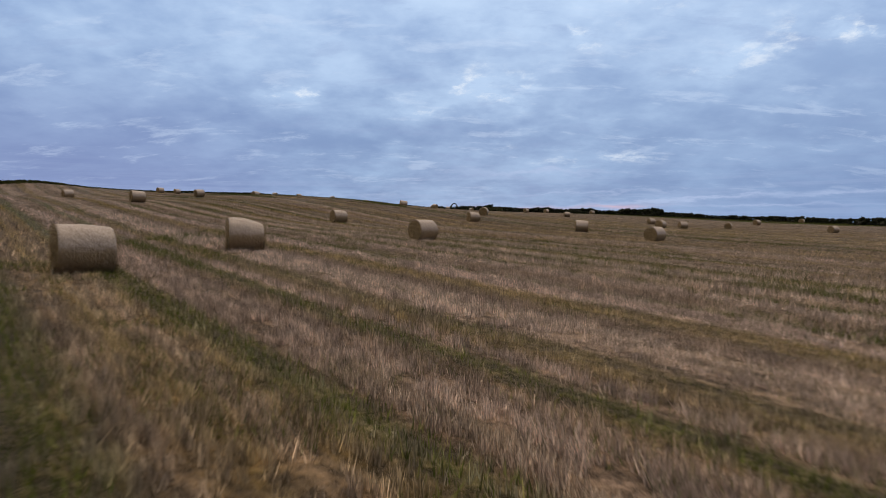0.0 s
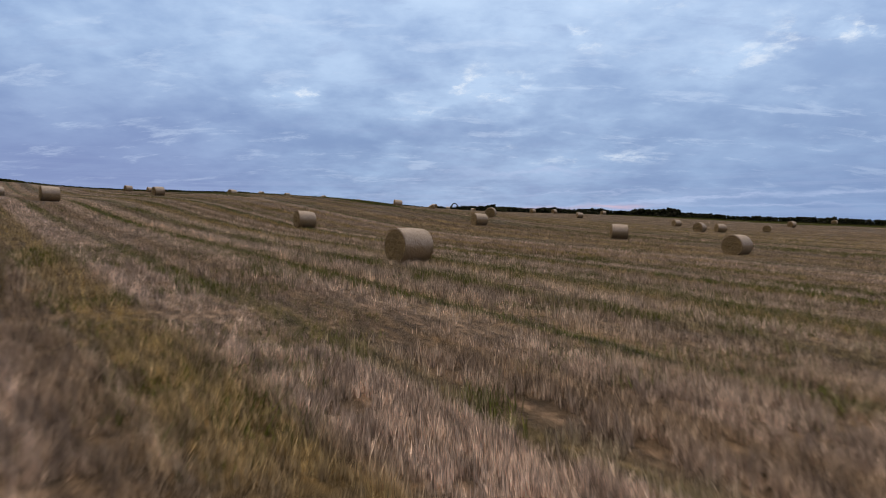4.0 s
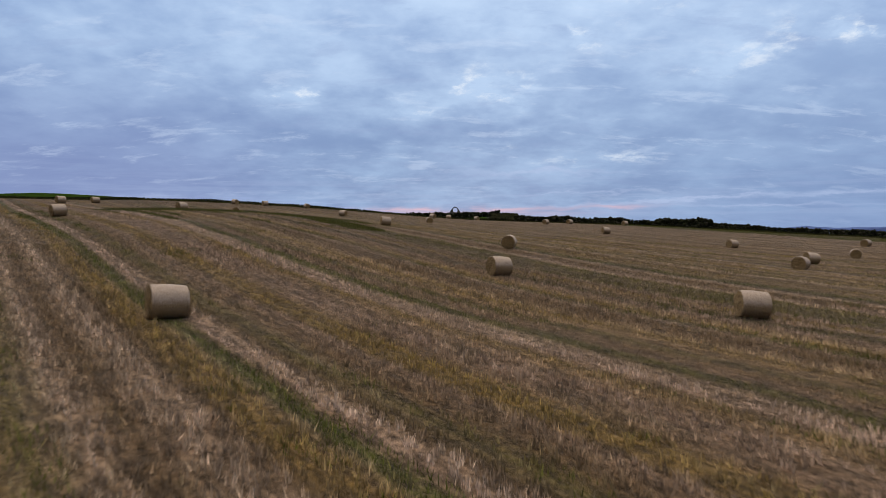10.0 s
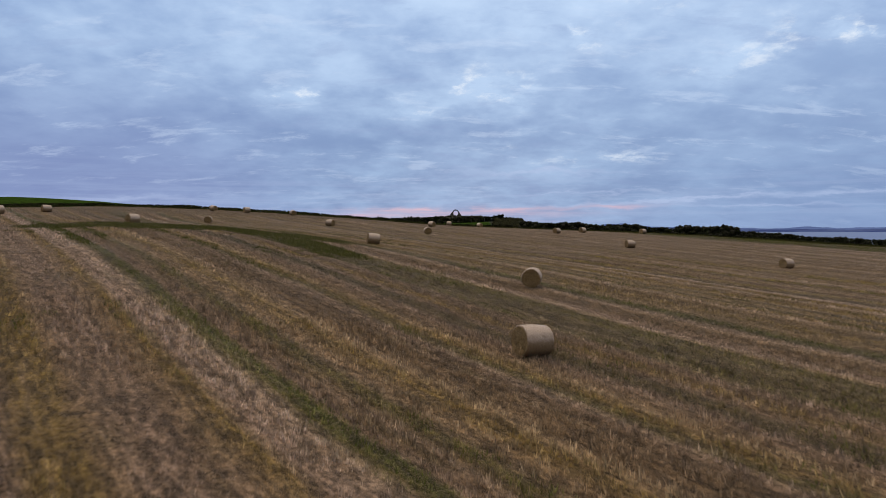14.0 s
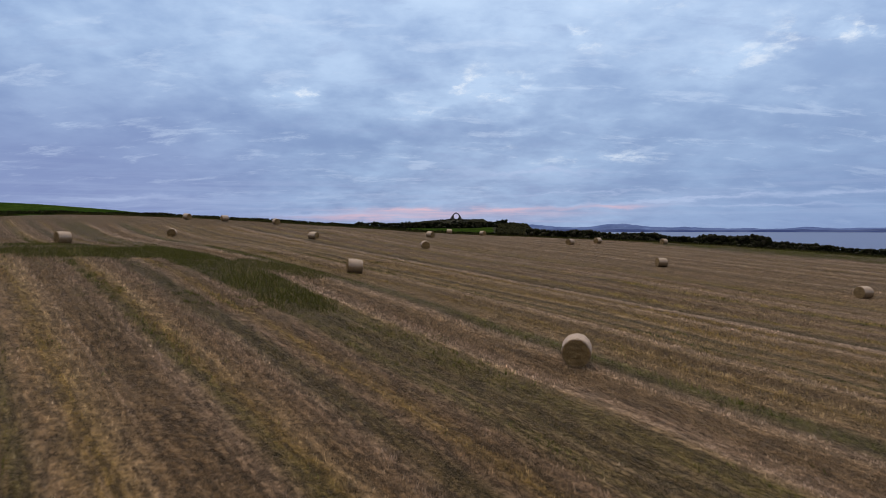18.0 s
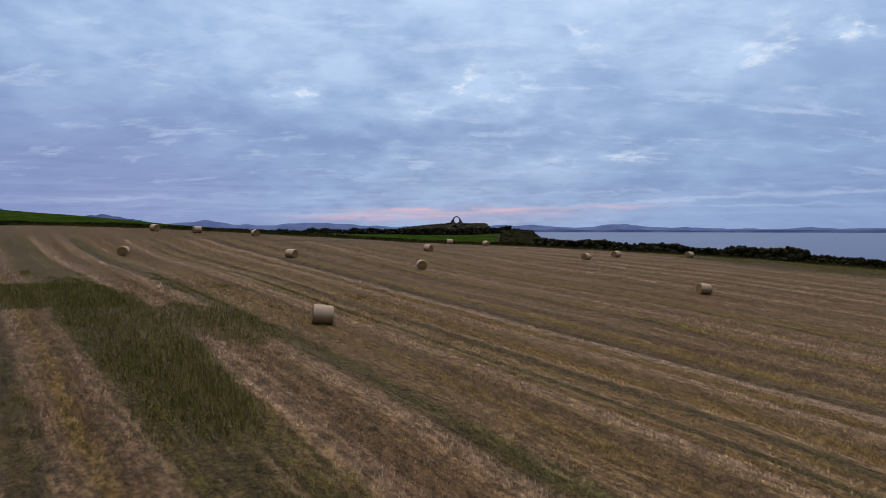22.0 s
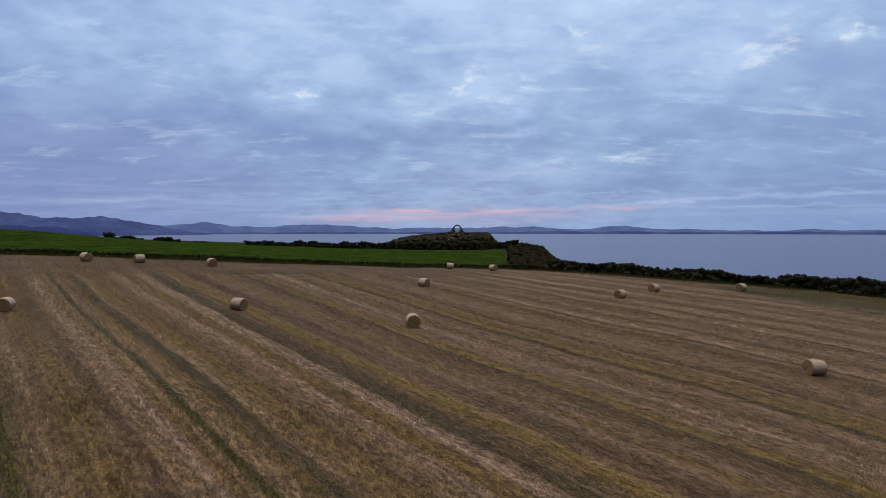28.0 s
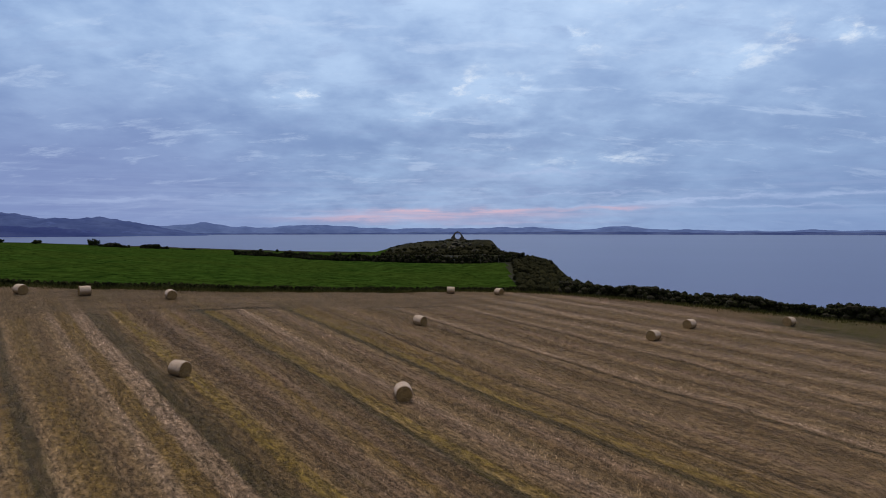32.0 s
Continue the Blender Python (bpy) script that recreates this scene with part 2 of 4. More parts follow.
# tones met when crossing the rows, and where (metres across the rows from the take-off point)
TONES = {"dark": (0.140, 0.093, 0.053), "track": (0.046, 0.038, 0.015), "green": (0.112, 0.104, 0.024), "lush": (0.062, 0.092, 0.006), "deep": (0.060, 0.055, 0.017),
         "pale": (0.500, 0.375, 0.300), "straw": (0.435, 0.314, 0.196), "yellow": (0.248, 0.170, 0.047), "brown": (0.212, 0.142, 0.083), "tan": (0.348, 0.240, 0.152),
         "pink": (0.480, 0.350, 0.292), "mauve": (0.298, 0.210, 0.165), "mid": (0.262, 0.180, 0.106), "gold": (0.305, 0.225, 0.046), "ochre": (0.345, 0.248, 0.140), "umber": (0.190, 0.135, 0.062)}
LANDS = [
    "-8 green -3 lush -1 dark 0.6 lush 1.2 brown 1.8 yellow 2.2 tan 2.6 yellow 3.0 lush 3.2 lush 3.5 mauve 4.0 pink 4.6 mauve 5.0 brown 5.2 green 5.32 lush 5.52 lush 5.7 pink 6.0 mauve 6.3 yellow 7.0 green 7.3 pink 7.9 pale 8.6 pale 8.9 mauve 9.6 dark 10.1 yellow 10.8 yellow 11.3 pink 12.4 pink 12.8 green 13.3 mauve 14.2 brown",
    "14.2 brown 14.7 mauve 15.5 pale 16.1 tan 16.32 lush 16.52 lush 16.75 tan 17.9 pale 18.6 dark 19.5 green 20.5 pale 22.0 yellow 22.9 green 23.7 pale 24.5 dark 25.4 pale 26.1 dark 26.7 yellow 27.3 yellow 27.65 lush 27.95 lush 28.3 pink 28.8 pale 29.1 dark 29.9 green 30.5 brown 31.5 mauve",
    "31.5 mauve 31.9 yellow 32.8 yellow 33.2 tan 33.7 mauve 34.8 mauve 35.4 tan 36.1 yellow 36.6 pink 37.6 pale 38.1 green 38.45 lush 38.65 lush 38.9 mauve 39.7 brown 40.4 green 41.1 tan 42.1 yellow 42.7 straw 43.3 brown 44.6 dark 45.2 mauve 45.9 green 46.4 yellow 46.9 straw",
    "46.9 mauve 47.4 brown 48.2 mauve 48.9 deep 49.6 deep 50.1 mauve 50.8 yellow 51.3 dark 52.0 mauve 52.8 green 54.1 deep 55.3 green 56.4 green 56.8 straw 57.1 pale 57.5 mauve 58.6 brown 59.3 dark 60.0 tan 60.8 pale 61.4 deep 62.3 lush 63.3 mid",
    "63.3 umber 63.8 ochre 64.3 umber 65.4 yellow 66.0 umber 66.9 dark 67.6 ochre 68.5 pale 69.1 yellow 69.7 ochre 69.95 lush 70.25 deep 70.5 ochre 71.0 ochre 71.6 yellow 72.1 deep 72.6 deep 73.1 straw 73.8 yellow 74.7 yellow 75.2 umber 75.9 mid 76.5 ochre 77.3 pale 77.8 yellow 78.8 yellow",
    "78.8 yellow 79.2 pale 80.2 pale 80.5 deep 81.5 deep 82.2 umber 82.6 umber 82.9 gold 83.7 gold 84.2 ochre 85.0 dark 86.2 dark 86.9 mauve 87.6 ochre 88.3 yellow 89.0 mauve 90.0 umber 91.0 dark 91.3 deep 91.8 deep 92.1 gold 92.9 gold 93.2 umber 93.8 ochre 95.0 mauve 95.8 pale 96.6 ochre 97.4 umber 98.4 mid 99.2 mauve 100.4 ochre",
    "100.4 ochre 101.0 deep 101.4 deep 101.7 gold 102.5 gold 102.9 umber 103.7 yellow 104.3 yellow 104.9 ochre 105.5 track 106.2 umber 107.3 ochre 108.2 mauve 109.4 ochre 110.8 mid 111.8 umber 113.2 dark 114.0 ochre 114.9 track 115.7 pale 117.5 ochre 119.0 dark 120.2 ochre 121.6 mauve 123.0 umber 124.8 track 125.6 pale 127.0 ochre 128.4 dark 129.4 ochre 131.0 pale",
    "131.0 pale 132.6 umber 134.0 dark 135.0 ochre 137.0 pale 139.0 dark 140.5 ochre 143.0 umber 146.0 pale 148.0 dark 150.0 ochre 152.0 pink 156.0 dark 158.0 mid 163.0 umber 168.0 ochre 190.0 mid"]
LANDS = [[(float(w), t) for w, t in zip(l.split()[::2], l.split()[1::2])] for l in LANDS]
WHEEL_TRACKS = [w for l in LANDS for w, t in l if t in ("track", "deep")]
WEEDY_STRIPS = [w for l in LANDS for w, t in l if t in ("green", "yellow")]
LUSH_STRIPS = [w for l in LANDS for w, t in l if t == "lush"]
GREEN_STRIPS = [w for l in LANDS for w, t in l if t in ("green", "gold")]
PALE_STRIPS = [w for l in LANDS for w, t in l if t in ("pale", "straw", "pink")]
# damp weedy hollows: place, half-width across the rows, half-length along them
WEED_PATCHES = [(-17.5, 110.0, 3.6, 24.0), (-13.0, 112.0, 3.4, 8.0), (-27.0, 114.5, 9.0, 8.0), (-36.0, 112.0, 8.0, 5.0), (-34.0, 116.0, 6.0, 10.0), (60.0, 184.0, 15.0, 26.0), (84.0, 158.0, 14.0, 34.0), (-20.0, -2.0, 14.0, 22.0), (-6.8, 7.2, 2.3, 9.0), (-9.0, 6.0, 4.0, 8.0)]
END_N, END_C = (-0.484, 0.875, 0.0), 172.7       # where the rows stop short of the far hedge


def land_color(n, u):
    """The tones of all the lands, blended one into the next."""
    out, every = None, []
    for land in LANDS:
        for w, t in land:
            if every and w <= every[-1][0]:
                continue
            if t == "track":
                every += [(w - 0.30, "mid"), (w - 0.10, "track"), (w + 0.10, "track"), (w + 0.30, "mid")]
            else:
                every.append((w, t))
    for k in range(0, len(every) - 1, 30):
        stops = every[k:k + 31]
        a, b = stops[0][0], stops[-1][0]
        r = n.add("ShaderNodeValToRGB", {0: n.add("ShaderNodeMapRange", {0: u, 1: a, 2: b, 3: 0.0, 4: 1.0}).outputs[0]})
        els = r.color_ramp.elements
        els.remove(els[1])
        els[0].position, els[0].color = 0.0, (*TONES[stops[0][1]], 1)
        for w, t in stops[1:]:
            e = els.new((w - a) / (b - a))
            e.color = (*TONES[t], 1)
        out = r.outputs[0] if out is None else n.mix(n.math("GREATER_THAN", u, a), out, r.outputs[0])
    return out


def field_color(n, at):
    """Colour of the stubble at a place: rows, headland, stains and weeds."""
    wobble = n.math("MULTIPLY", n.math("SUBTRACT", n.noise(at, 0.35, 3.0, 0.6), 0.5), 0.34)
    u0 = n.dot(at, (*RU, 0))
    u, v = n.math("ADD", u0, wobble), n.dot(at, (*RV, 0))
    color = land_color(n, n.math("ADD", u, n.math("MULTIPLY", n.math("SUBTRACT", n.noise(at, 1.6, 3.0, 0.6), 0.5), 0.34)))
    # the strips run thin and thick along the rows and break up into patches
    worn = n.noise(n.xyz(n.math("MULTIPLY", u, 1.1), n.math("MULTIPLY", v, 0.16), 1.0), 1.0, 4.0, 0.62)
    color = n.mix(n.ramp(worn, 0.40, 0.70, 0.0, 0.14), color, TONES["mid"])
    bits = n.noise(n.xyz(n.math("MULTIPLY", u, 1.6), n.math("MULTIPLY", v, 0.28), 31.0), 1.5, 3.0, 0.6)
    color = n.mix(n.ramp(bits, 0.52, 0.70, 0.0, 0.16), color, TONES["pink"])
    color = n.mix(n.ramp(bits, 0.30, 0.46, 0.13, 0.0), color, TONES["brown"])
    olive = n.noise(n.xyz(n.math("MULTIPLY", u, 1.0), n.math("MULTIPLY", v, 0.20), 61.0), 0.9, 4.0, 0.65)
    color = n.mix(n.ramp(olive, 0.55, 0.68, 0.0, 0.32), color, TONES["green"])
    swath = n.noise(n.xyz(u, n.math("MULTIPLY", v, 0.022), 3.0), 1.7, 4.0, 0.65)
    drill = n.noise(n.xyz(u, n.math("MULTIPLY", v, 0.06), 9.0), 5.0, 3.0, 0.65)
    color = n.mix(n.ramp(swath, 0.38, 0.58, 0.36, 0.0), color, TONES["dark"])
    color = n.mix(n.ramp(swath, 0.52, 0.70, 0.0, 0.34), color, TONES["pale"])
    color = n.mix(n.ramp(drill, 0.50, 0.72, 0.0, 0.35), color, TONES["dark"])
    streak = n.noise(n.xyz(n.math("MULTIPLY_ADD", wobble, 0.4, u0), n.math("MULTIPLY", v, 0.012), 21.0), 2.0, 2.0, 0.55)
    color = n.mix(n.ramp(streak, 0.34, 0.46, 0.24, 0.0), color, TONES["dark"])
    color = n.mix(n.ramp(streak, 0.56, 0.68, 0.0, 0.20), color, TONES["pale"])
    # headland worked along the far hedge
    w = n.dot(at, END_N)
    head = n.noise(n.xyz(n.math("ADD", w, wobble), n.math("MULTIPLY", n.dot(at, (0.875, 0.484, 0)), 0.03), 5.0), 0.8, 4.0, 0.6)
    hcol = n.mix(n.ramp(head, 0.35, 0.65), (0.120, 0.088, 0.050), (0.270, 0.190, 0.118))
    ragged = n.math("ADD", w, n.math("MULTIPLY", n.math("SUBTRACT", n.noise(n.xyz(u, 0.0, 2.0), 0.9, 3.0, 0.6), 0.5), 7.0))
    cut = n.math("MULTIPLY", n.ramp(n.math("ABSOLUTE", n.math("SUBTRACT", w, END_C)), 0.25, 0.6, 0.85, 0.0), n.math("MAXIMUM", n.ramp(n.math("ABSOLUTE", n.math("SUBTRACT", u, 95.8)), 4.4, 5.6, 1.0, 0.0), n.ramp(n.math("ABSOLUTE", n.math("SUBTRACT", u, 118.3)), 5.4, 7.0, 1.0, 0.0)))
    side_w = n.math("MULTIPLY", n.ramp(ragged, END_C - 0.6, END_C + 1.2, 0.0, 0.8), n.ramp(n.dot(at, (1, 0, 0)), 2.0, 14.0, 1.0, 0.0))
    color = n.mix(side_w, color, hcol)
    color = n.mix(n.math("MULTIPLY", cut, n.ramp(n.dot(at, (1, 0, 0)), 2.0, 14.0, 1.0, 0.0)), color, TONES["track"])
    # weeds and damp hollows
    green = summed(n, [blob(n, at, *p) for p in WEED_PATCHES])
    green = n.ramp(n.math("ADD", green, n.math("MULTIPLY", n.math("SUBTRACT", n.noise(n.xyz(u, n.math("MULTIPLY", v, 0.35), 71.0), 0.45, 5.0, 0.65), 0.5), 1.5)), 0.15, 0.75)
    green = n.math("MULTIPLY", green, n.ramp(n.noise(n.xyz(u, n.math("MULTIPLY", v, 0.05), 41.0), 0.75, 3.0, 0.6), 0.42, 0.58, 1.0, 0.55))
    color = n.mix(n.math("MULTIPLY", green, 0.84), color, (0.046, 0.049, 0.008))
    patch = n.noise(at, 0.16, 5.0, 0.62)
    color = n.mix(n.ramp(patch, 0.54, 0.74, 0.0, 0.22), color, (0.105, 0.092, 0.040))
    color = n.mix(n.ramp(n.noise(at, 0.07, 3.0, 0.55), 0.35, 0.60, 0.15, 0.0), color, TONES["brown"])
    # tufts and the gaps between them, the gaps' shade painted into the colour
    tufts = n.noise(n.xyz(n.math("MULTIPLY", u0, 1.25), n.math("MULTIPLY", v, 0.30), 51.0), 4.6, 2.5, 0.6)
    k = n.ramp(tufts, 0.36, 0.64, 0.52, 1.46)
    color = n.mix(1.0, color, n.add("ShaderNodeCombineColor", {0: k, 1: k, 2: k}).outputs[0], "MULTIPLY")
    return color, u


def blob(n, at, cx, cy, rx, ry):
    """1 in the middle of a soft ellipse whose long axis lies along the rows."""
    d = n.add("ShaderNodeVectorMath", {0: at, 1: (cx, cy, 0.0)}, operation="SUBTRACT").outputs[0]
    a = n.math("DIVIDE", n.dot(d, (*RU, 0)), rx)
    b = n.math("DIVIDE", n.dot(d, (*RV, 0)), ry)
    r = n.math("ADD", n.math("MULTIPLY", a, a), n.math("MULTIPLY", b, b))
    return n.ramp(r, 0.15, 1.0, 1.0, 0.0)


def stubble_floor():
    m, n = material("stubble_floor")
    at = n.add("ShaderNodeTexCoord").outputs["Object"]
    color, u = field_color(n, at)
    tuft = n.noise(at, 2.2, 5.0, 0.7)
    fine = n.noise(at, 7.0, 5.0, 0.72)
    grit = n.noise(at, 30.0, 3.0, 0.7)
    # shade down between the straws is painted into the floor colour
    shade = n.math("MULTIPLY", n.ramp(tuft, 0.34, 0.58, 0.62, 1.0), n.ramp(fine, 0.34, 0.66, 0.28, 1.08))
    shade = n.math("MULTIPLY", shade, n.ramp(grit, 0.35, 0.70, 0.80, 1.22))
    color = n.mix(1.0, color, n.add("ShaderNodeCombineColor", {0: shade, 1: shade, 2: shade}).outputs[0], "MULTIPLY")
    color = n.mix(n.ramp(fine, 0.60, 0.72, 0.0, 0.20), color, (0.480, 0.350, 0.250))
    # whole floor darkened further, for the shade under the standing straw
    color = n.mix(1.0, color, (0.74, 0.68, 0.60), "MULTIPLY")
    h = n.math("ADD", n.math("MULTIPLY", fine, 0.5), n.math("ADD", n.math("MULTIPLY", grit, 0.2), n.math("MULTIPLY", tuft, 0.6)))
    finish(n, color, 0.95, h, 0.9, 0.16, 0.1, sheen=0.5)
    return m


def pasture():
    m, n = material("pasture_grass")
    at = n.add("ShaderNodeTexCoord").outputs["Object"]
    a = n.noise(at, 0.35, 5.0, 0.65)
    b = n.noise(at, 0.05, 3.0, 0.5)
    color = n.mix(n.ramp(a, 0.32, 0.68), (0.013, 0.030, 0.005), (0.036, 0.072, 0.012))
    color = n.mix(n.ramp(b, 0.35, 0.65, 0.0, 0.45), color, (0.036, 0.056, 0.010))
    c = n.noise(at, 0.6, 6.0, 0.75)
    color = n.mix(n.ramp(c, 0.50, 0.62, 0.0, 0.85), color, (0.007, 0.015, 0.003))
    finish(n, color, 0.95, n.math("ADD", a, c), 0.9, 0.5, 0.0)
    return m


def scrub_floor():
    m, n = material("rough_bank")
    at = n.add("ShaderNodeTexCoord").outputs["Object"]
    a = n.noise(at, 0.30, 6.0, 0.68)
    color = n.mix(n.ramp(a, 0.35, 0.65), (0.009, 0.010, 0.005), (0.026, 0.025, 0.011))
    rock = n.ramp(n.noise(at, 0.22, 7.0, 0.7, 0.6), 0.60, 0.70)
    color = n.mix(n.math("MULTIPLY", rock, 0.3), color, (0.070, 0.064, 0.054))
    finish(n, color, 0.95, n.noise(at, 0.8, 6.0, 0.7), 0.8, 0.6, 0.1)
    return m


def water():
    m, n = material("sea_water")
    at = n.add("ShaderNodeTexCoord").outputs["Object"]
    tone = n.noise(n.xyz(n.dot(at, (0.0016, 0, 0)), n.dot(at, (0, 0.004, 0))), 1.0, 3.0, 0.5)
    finish(n, n.mix(n.ramp(tone, 0.3, 0.7), (0.042, 0.051, 0.155), (0.050, 0.058, 0.172)), 0.30, None, spec=0.34)
    return m


def hill_haze_tone(name, low, top):
    # low and top already hold the blue of distant haze, painted into the colour
    m, n = material(name)
    at = n.add("ShaderNodeTexCoord").outputs["Object"]
    a = n.noise(at, 0.006, 6.0, 0.62)
    cell = n.noise(n.xyz(n.dot(at, (0.016, 0, 0)), n.dot(at, (0, 0.010, 0)), n.dot(at, (0, 0, 0.05))), 1.0, 6.0, 0.72)
    color = n.mix(n.ramp(a, 0.35, 0.65), low, top)
    color = n.mix(n.ramp(cell, 0.54, 0.72, 0.0, 0.45), color, tuple(1.5 * c for c in top))
    color = n.mix(n.ramp(cell, 0.32, 0.46, 0.45, 0.0), color, tuple(0.7 * c for c in low))
    finish(n, color, 1.0, None, spec=0.0)
    return m


def leaf_material(name, dark, light):
    m, n = material(name)
    rnd = n.add("ShaderNodeNewGeometry").outputs["Random Per Island"]
    at = n.add("ShaderNodeTexCoord").outputs["Object"]
    color = n.mix(rnd, dark, light)
    color = n.mix(n.ramp(n.noise(at, 0.4, 3.0), 0.40, 0.65, 0.0, 0.5), color, tuple(0.6 * c for c in dark))
    finish(n, color, 0.95, None, spec=0.02)
    return m


def blade_material(name, stops, local, spread=1.2, least=1.6, sheen=0.55):
    m, n = material(name)
    rnd = n.add("ShaderNodeNewGeometry").outputs["Random Per Island"]
    at = n.add("ShaderNodeTexCoord").outputs["Object"]
    r = n.add("ShaderNodeValToRGB", {0: rnd})
    while len(r.color_ramp.elements) < len(stops):
        r.color_ramp.elements.new(0.5)
    for e, (p, c) in zip(r.color_ramp.elements, stops):
        e.position, e.color = p, (*c, 1)
    color = r.outputs[0]
    if local:                                  # straw keeps the tone of the land it stands on
        k = n.math("MULTIPLY_ADD", rnd, spread, least)
        tone = n.mix(1.0, field_color(n, at)[0], n.add("ShaderNodeCombineColor", {0: k, 1: k, 2: k}).outputs[0], "MULTIPLY")
        color = n.mix(local, color, tone)
    # thin stems scatter light all round, so they shade much like the ground they stand on
    flat_n = n.add("ShaderNodeVectorMath", {0: n.add("ShaderNodeNewGeometry").outputs["Normal"], 1: (0.45, 0.45, 0.45), 2: (0.0, 0.0, 0.75)}, operation="MULTIPLY_ADD").outputs[0]
    soft_n = n.add("ShaderNodeVectorMath", {0: flat_n}, operation="NORMALIZE").outputs[0]
    b = n.add("ShaderNodeBsdfPrincipled", {"Base Color": color, "Roughness": 0.8, "Specular IOR Level": 0.15, "Normal": soft_n, "Sheen Weight": sheen, "Sheen Roughness": 0.2, "Sheen Tint": (0.95, 0.72, 0.52)})
    n.tree.links.new(b.outputs[0], n.add("ShaderNodeOutputMaterial").inputs[0])
    return m


def bale_wrap():
    m, n = material("straw_bale_side")
    at = n.add("ShaderNodeTexCoord").outputs["Object"]
    rnd = n.add("ShaderNodeObjectInfo").outputs["Random"]
    s = n.add("ShaderNodeSeparateXYZ", {0: at}).outputs
    ang = n.math("ARCTAN2", s[2], s[0])
    shift = n.math("MULTIPLY", rnd, 31.0)
    wind = n.noise(n.xyz(n.math("MULTIPLY", ang, 0.9), n.math("MULTIPLY", s[1], 26.0), shift), 1.0, 4.0, 0.65)
    strands = n.noise(n.xyz(n.math("MULTIPLY", ang, 7.0), n.math("MULTIPLY", s[1], 55.0), shift), 1.0, 4.0, 0.7)
    blot = n.noise(n.xyz(n.math("MULTIPLY", ang, 1.2), n.math("MULTIPLY", s[1], 2.2), shift), 1.3, 4.0, 0.6)
    color = n.mix(n.ramp(strands, 0.20, 0.80), (0.210, 0.148, 0.082), (0.380, 0.280, 0.175))
    color = n.mix(n.ramp(wind, 0.52, 0.72, 0.0, 0.45), color, (0.165, 0.108, 0.060))
    color = n.mix(n.ramp(blot, 0.50, 0.72, 0.0, 0.40), color, (0.300, 0.215, 0.130))
    color = n.mix(n.math("MULTIPLY", rnd, 0.22), color, (0.310, 0.215, 0.145))
    # sun- and rain-bleached crown, ragged below; its paleness also paints in light from above
    edge = n.math("ADD", s[2], n.math("MULTIPLY", n.math("SUBTRACT", n.noise(n.xyz(n.math("MULTIPLY", s[1], 2.5), n.math("MULTIPLY", s[2], 5.0), shift), 2.0, 5.0, 0.7), 0.5), 0.34))
    bleach_and_toplight = n.math("MULTIPLY", n.ramp(edge, -0.10, 0.14), n.ramp(strands, 0.15, 0.60, 0.72, 0.95))
    color = n.mix(bleach_and_toplight, color, n.mix(n.ramp(strands, 0.25, 0.75), (0.360, 0.278, 0.226), (0.570, 0.462, 0.398)))
    # creases of the net and damp stains running round the bale
    crease = n.noise(n.xyz(n.math("MULTIPLY_ADD", s[1], 2.0, n.math("MULTIPLY", ang, 2.4)), n.math("MULTIPLY_ADD", ang, 1.3, n.math("MULTIPLY", s[1], 4.0)), shift), 1.6, 5.0, 0.68, 0.6)
    color = n.mix(n.ramp(crease, 0.54, 0.70, 0.0, 0.30), color, (0.185, 0.122, 0.070))
    color = n.mix(n.ramp(crease, 0.30, 0.44, 0.30, 0.0), color, (0.460, 0.358, 0.290))
    finish(n, color, 0.7, n.math("ADD", n.math("ADD", strands, wind), n.math("MULTIPLY", crease, 1.5)), 0.8, 0.03, 0.25)
    return m


def bale_end():
    m, n = material("straw_bale_end")
    at = n.add("ShaderNodeTexCoord").outputs["Object"]
    s = n.add("ShaderNodeSeparateXYZ", {0: at}).outputs
    rad = n.math("SQRT", n.math("ADD", n.math("MULTIPLY", s[0], s[0]), n.math("MULTIPLY", s[2], s[2])))
    ang = n.math("ARCTAN2", s[2], s[0])
    wob = n.noise(at, 3.0, 3.0, 0.6)
    turn = n.noise(n.xyz(n.math("ADD", n.math("MULTIPLY", rad, 15.0), n.math("MULTIPLY", wob, 9.0)), n.math("MULTIPLY", ang, 1.1)), 1.0, 3.0, 0.6)
    strands = n.noise(n.xyz(n.math("MULTIPLY", rad, 60.0), n.math("MULTIPLY", ang, 5.0), wob), 1.0, 4.0, 0.75)
    color = n.mix(n.ramp(strands, 0.28, 0.72), (0.160, 0.102, 0.045), (0.520, 0.370, 0.190))
    color = n.mix(n.ramp(turn, 0.52, 0.68, 0.0, 0.5), color, (0.090, 0.058, 0.028))
    color = n.mix(n.ramp(wob, 0.52, 0.7, 0.0, 0.5), color, (0.300, 0.195, 0.080))
    finish(n, color, 0.85, n.math("ADD", strands, turn), 0.9, 0.04, 0.15)
    return m


def stone(name="weathered_stone", low=(0.060, 0.056, 0.052), top=(0.185, 0.172, 0.155)):
    m, n = material(name)
    at = n.add("ShaderNodeTexCoord").outputs["Object"]
    a = n.noise(at, 1.6, 6.0, 0.65)
    b = n.noise(at, 0.5, 3.0, 0.6)
    color = n.mix(n.ramp(a, 0.35, 0.65), low, top)
    color = n.mix(n.ramp(b, 0.5, 0.7, 0.0, 0.5), color, (0.070, 0.075, 0.040))
    finish(n, color, 0.9, a, 0.9, 0.2, 0.2)
    return m


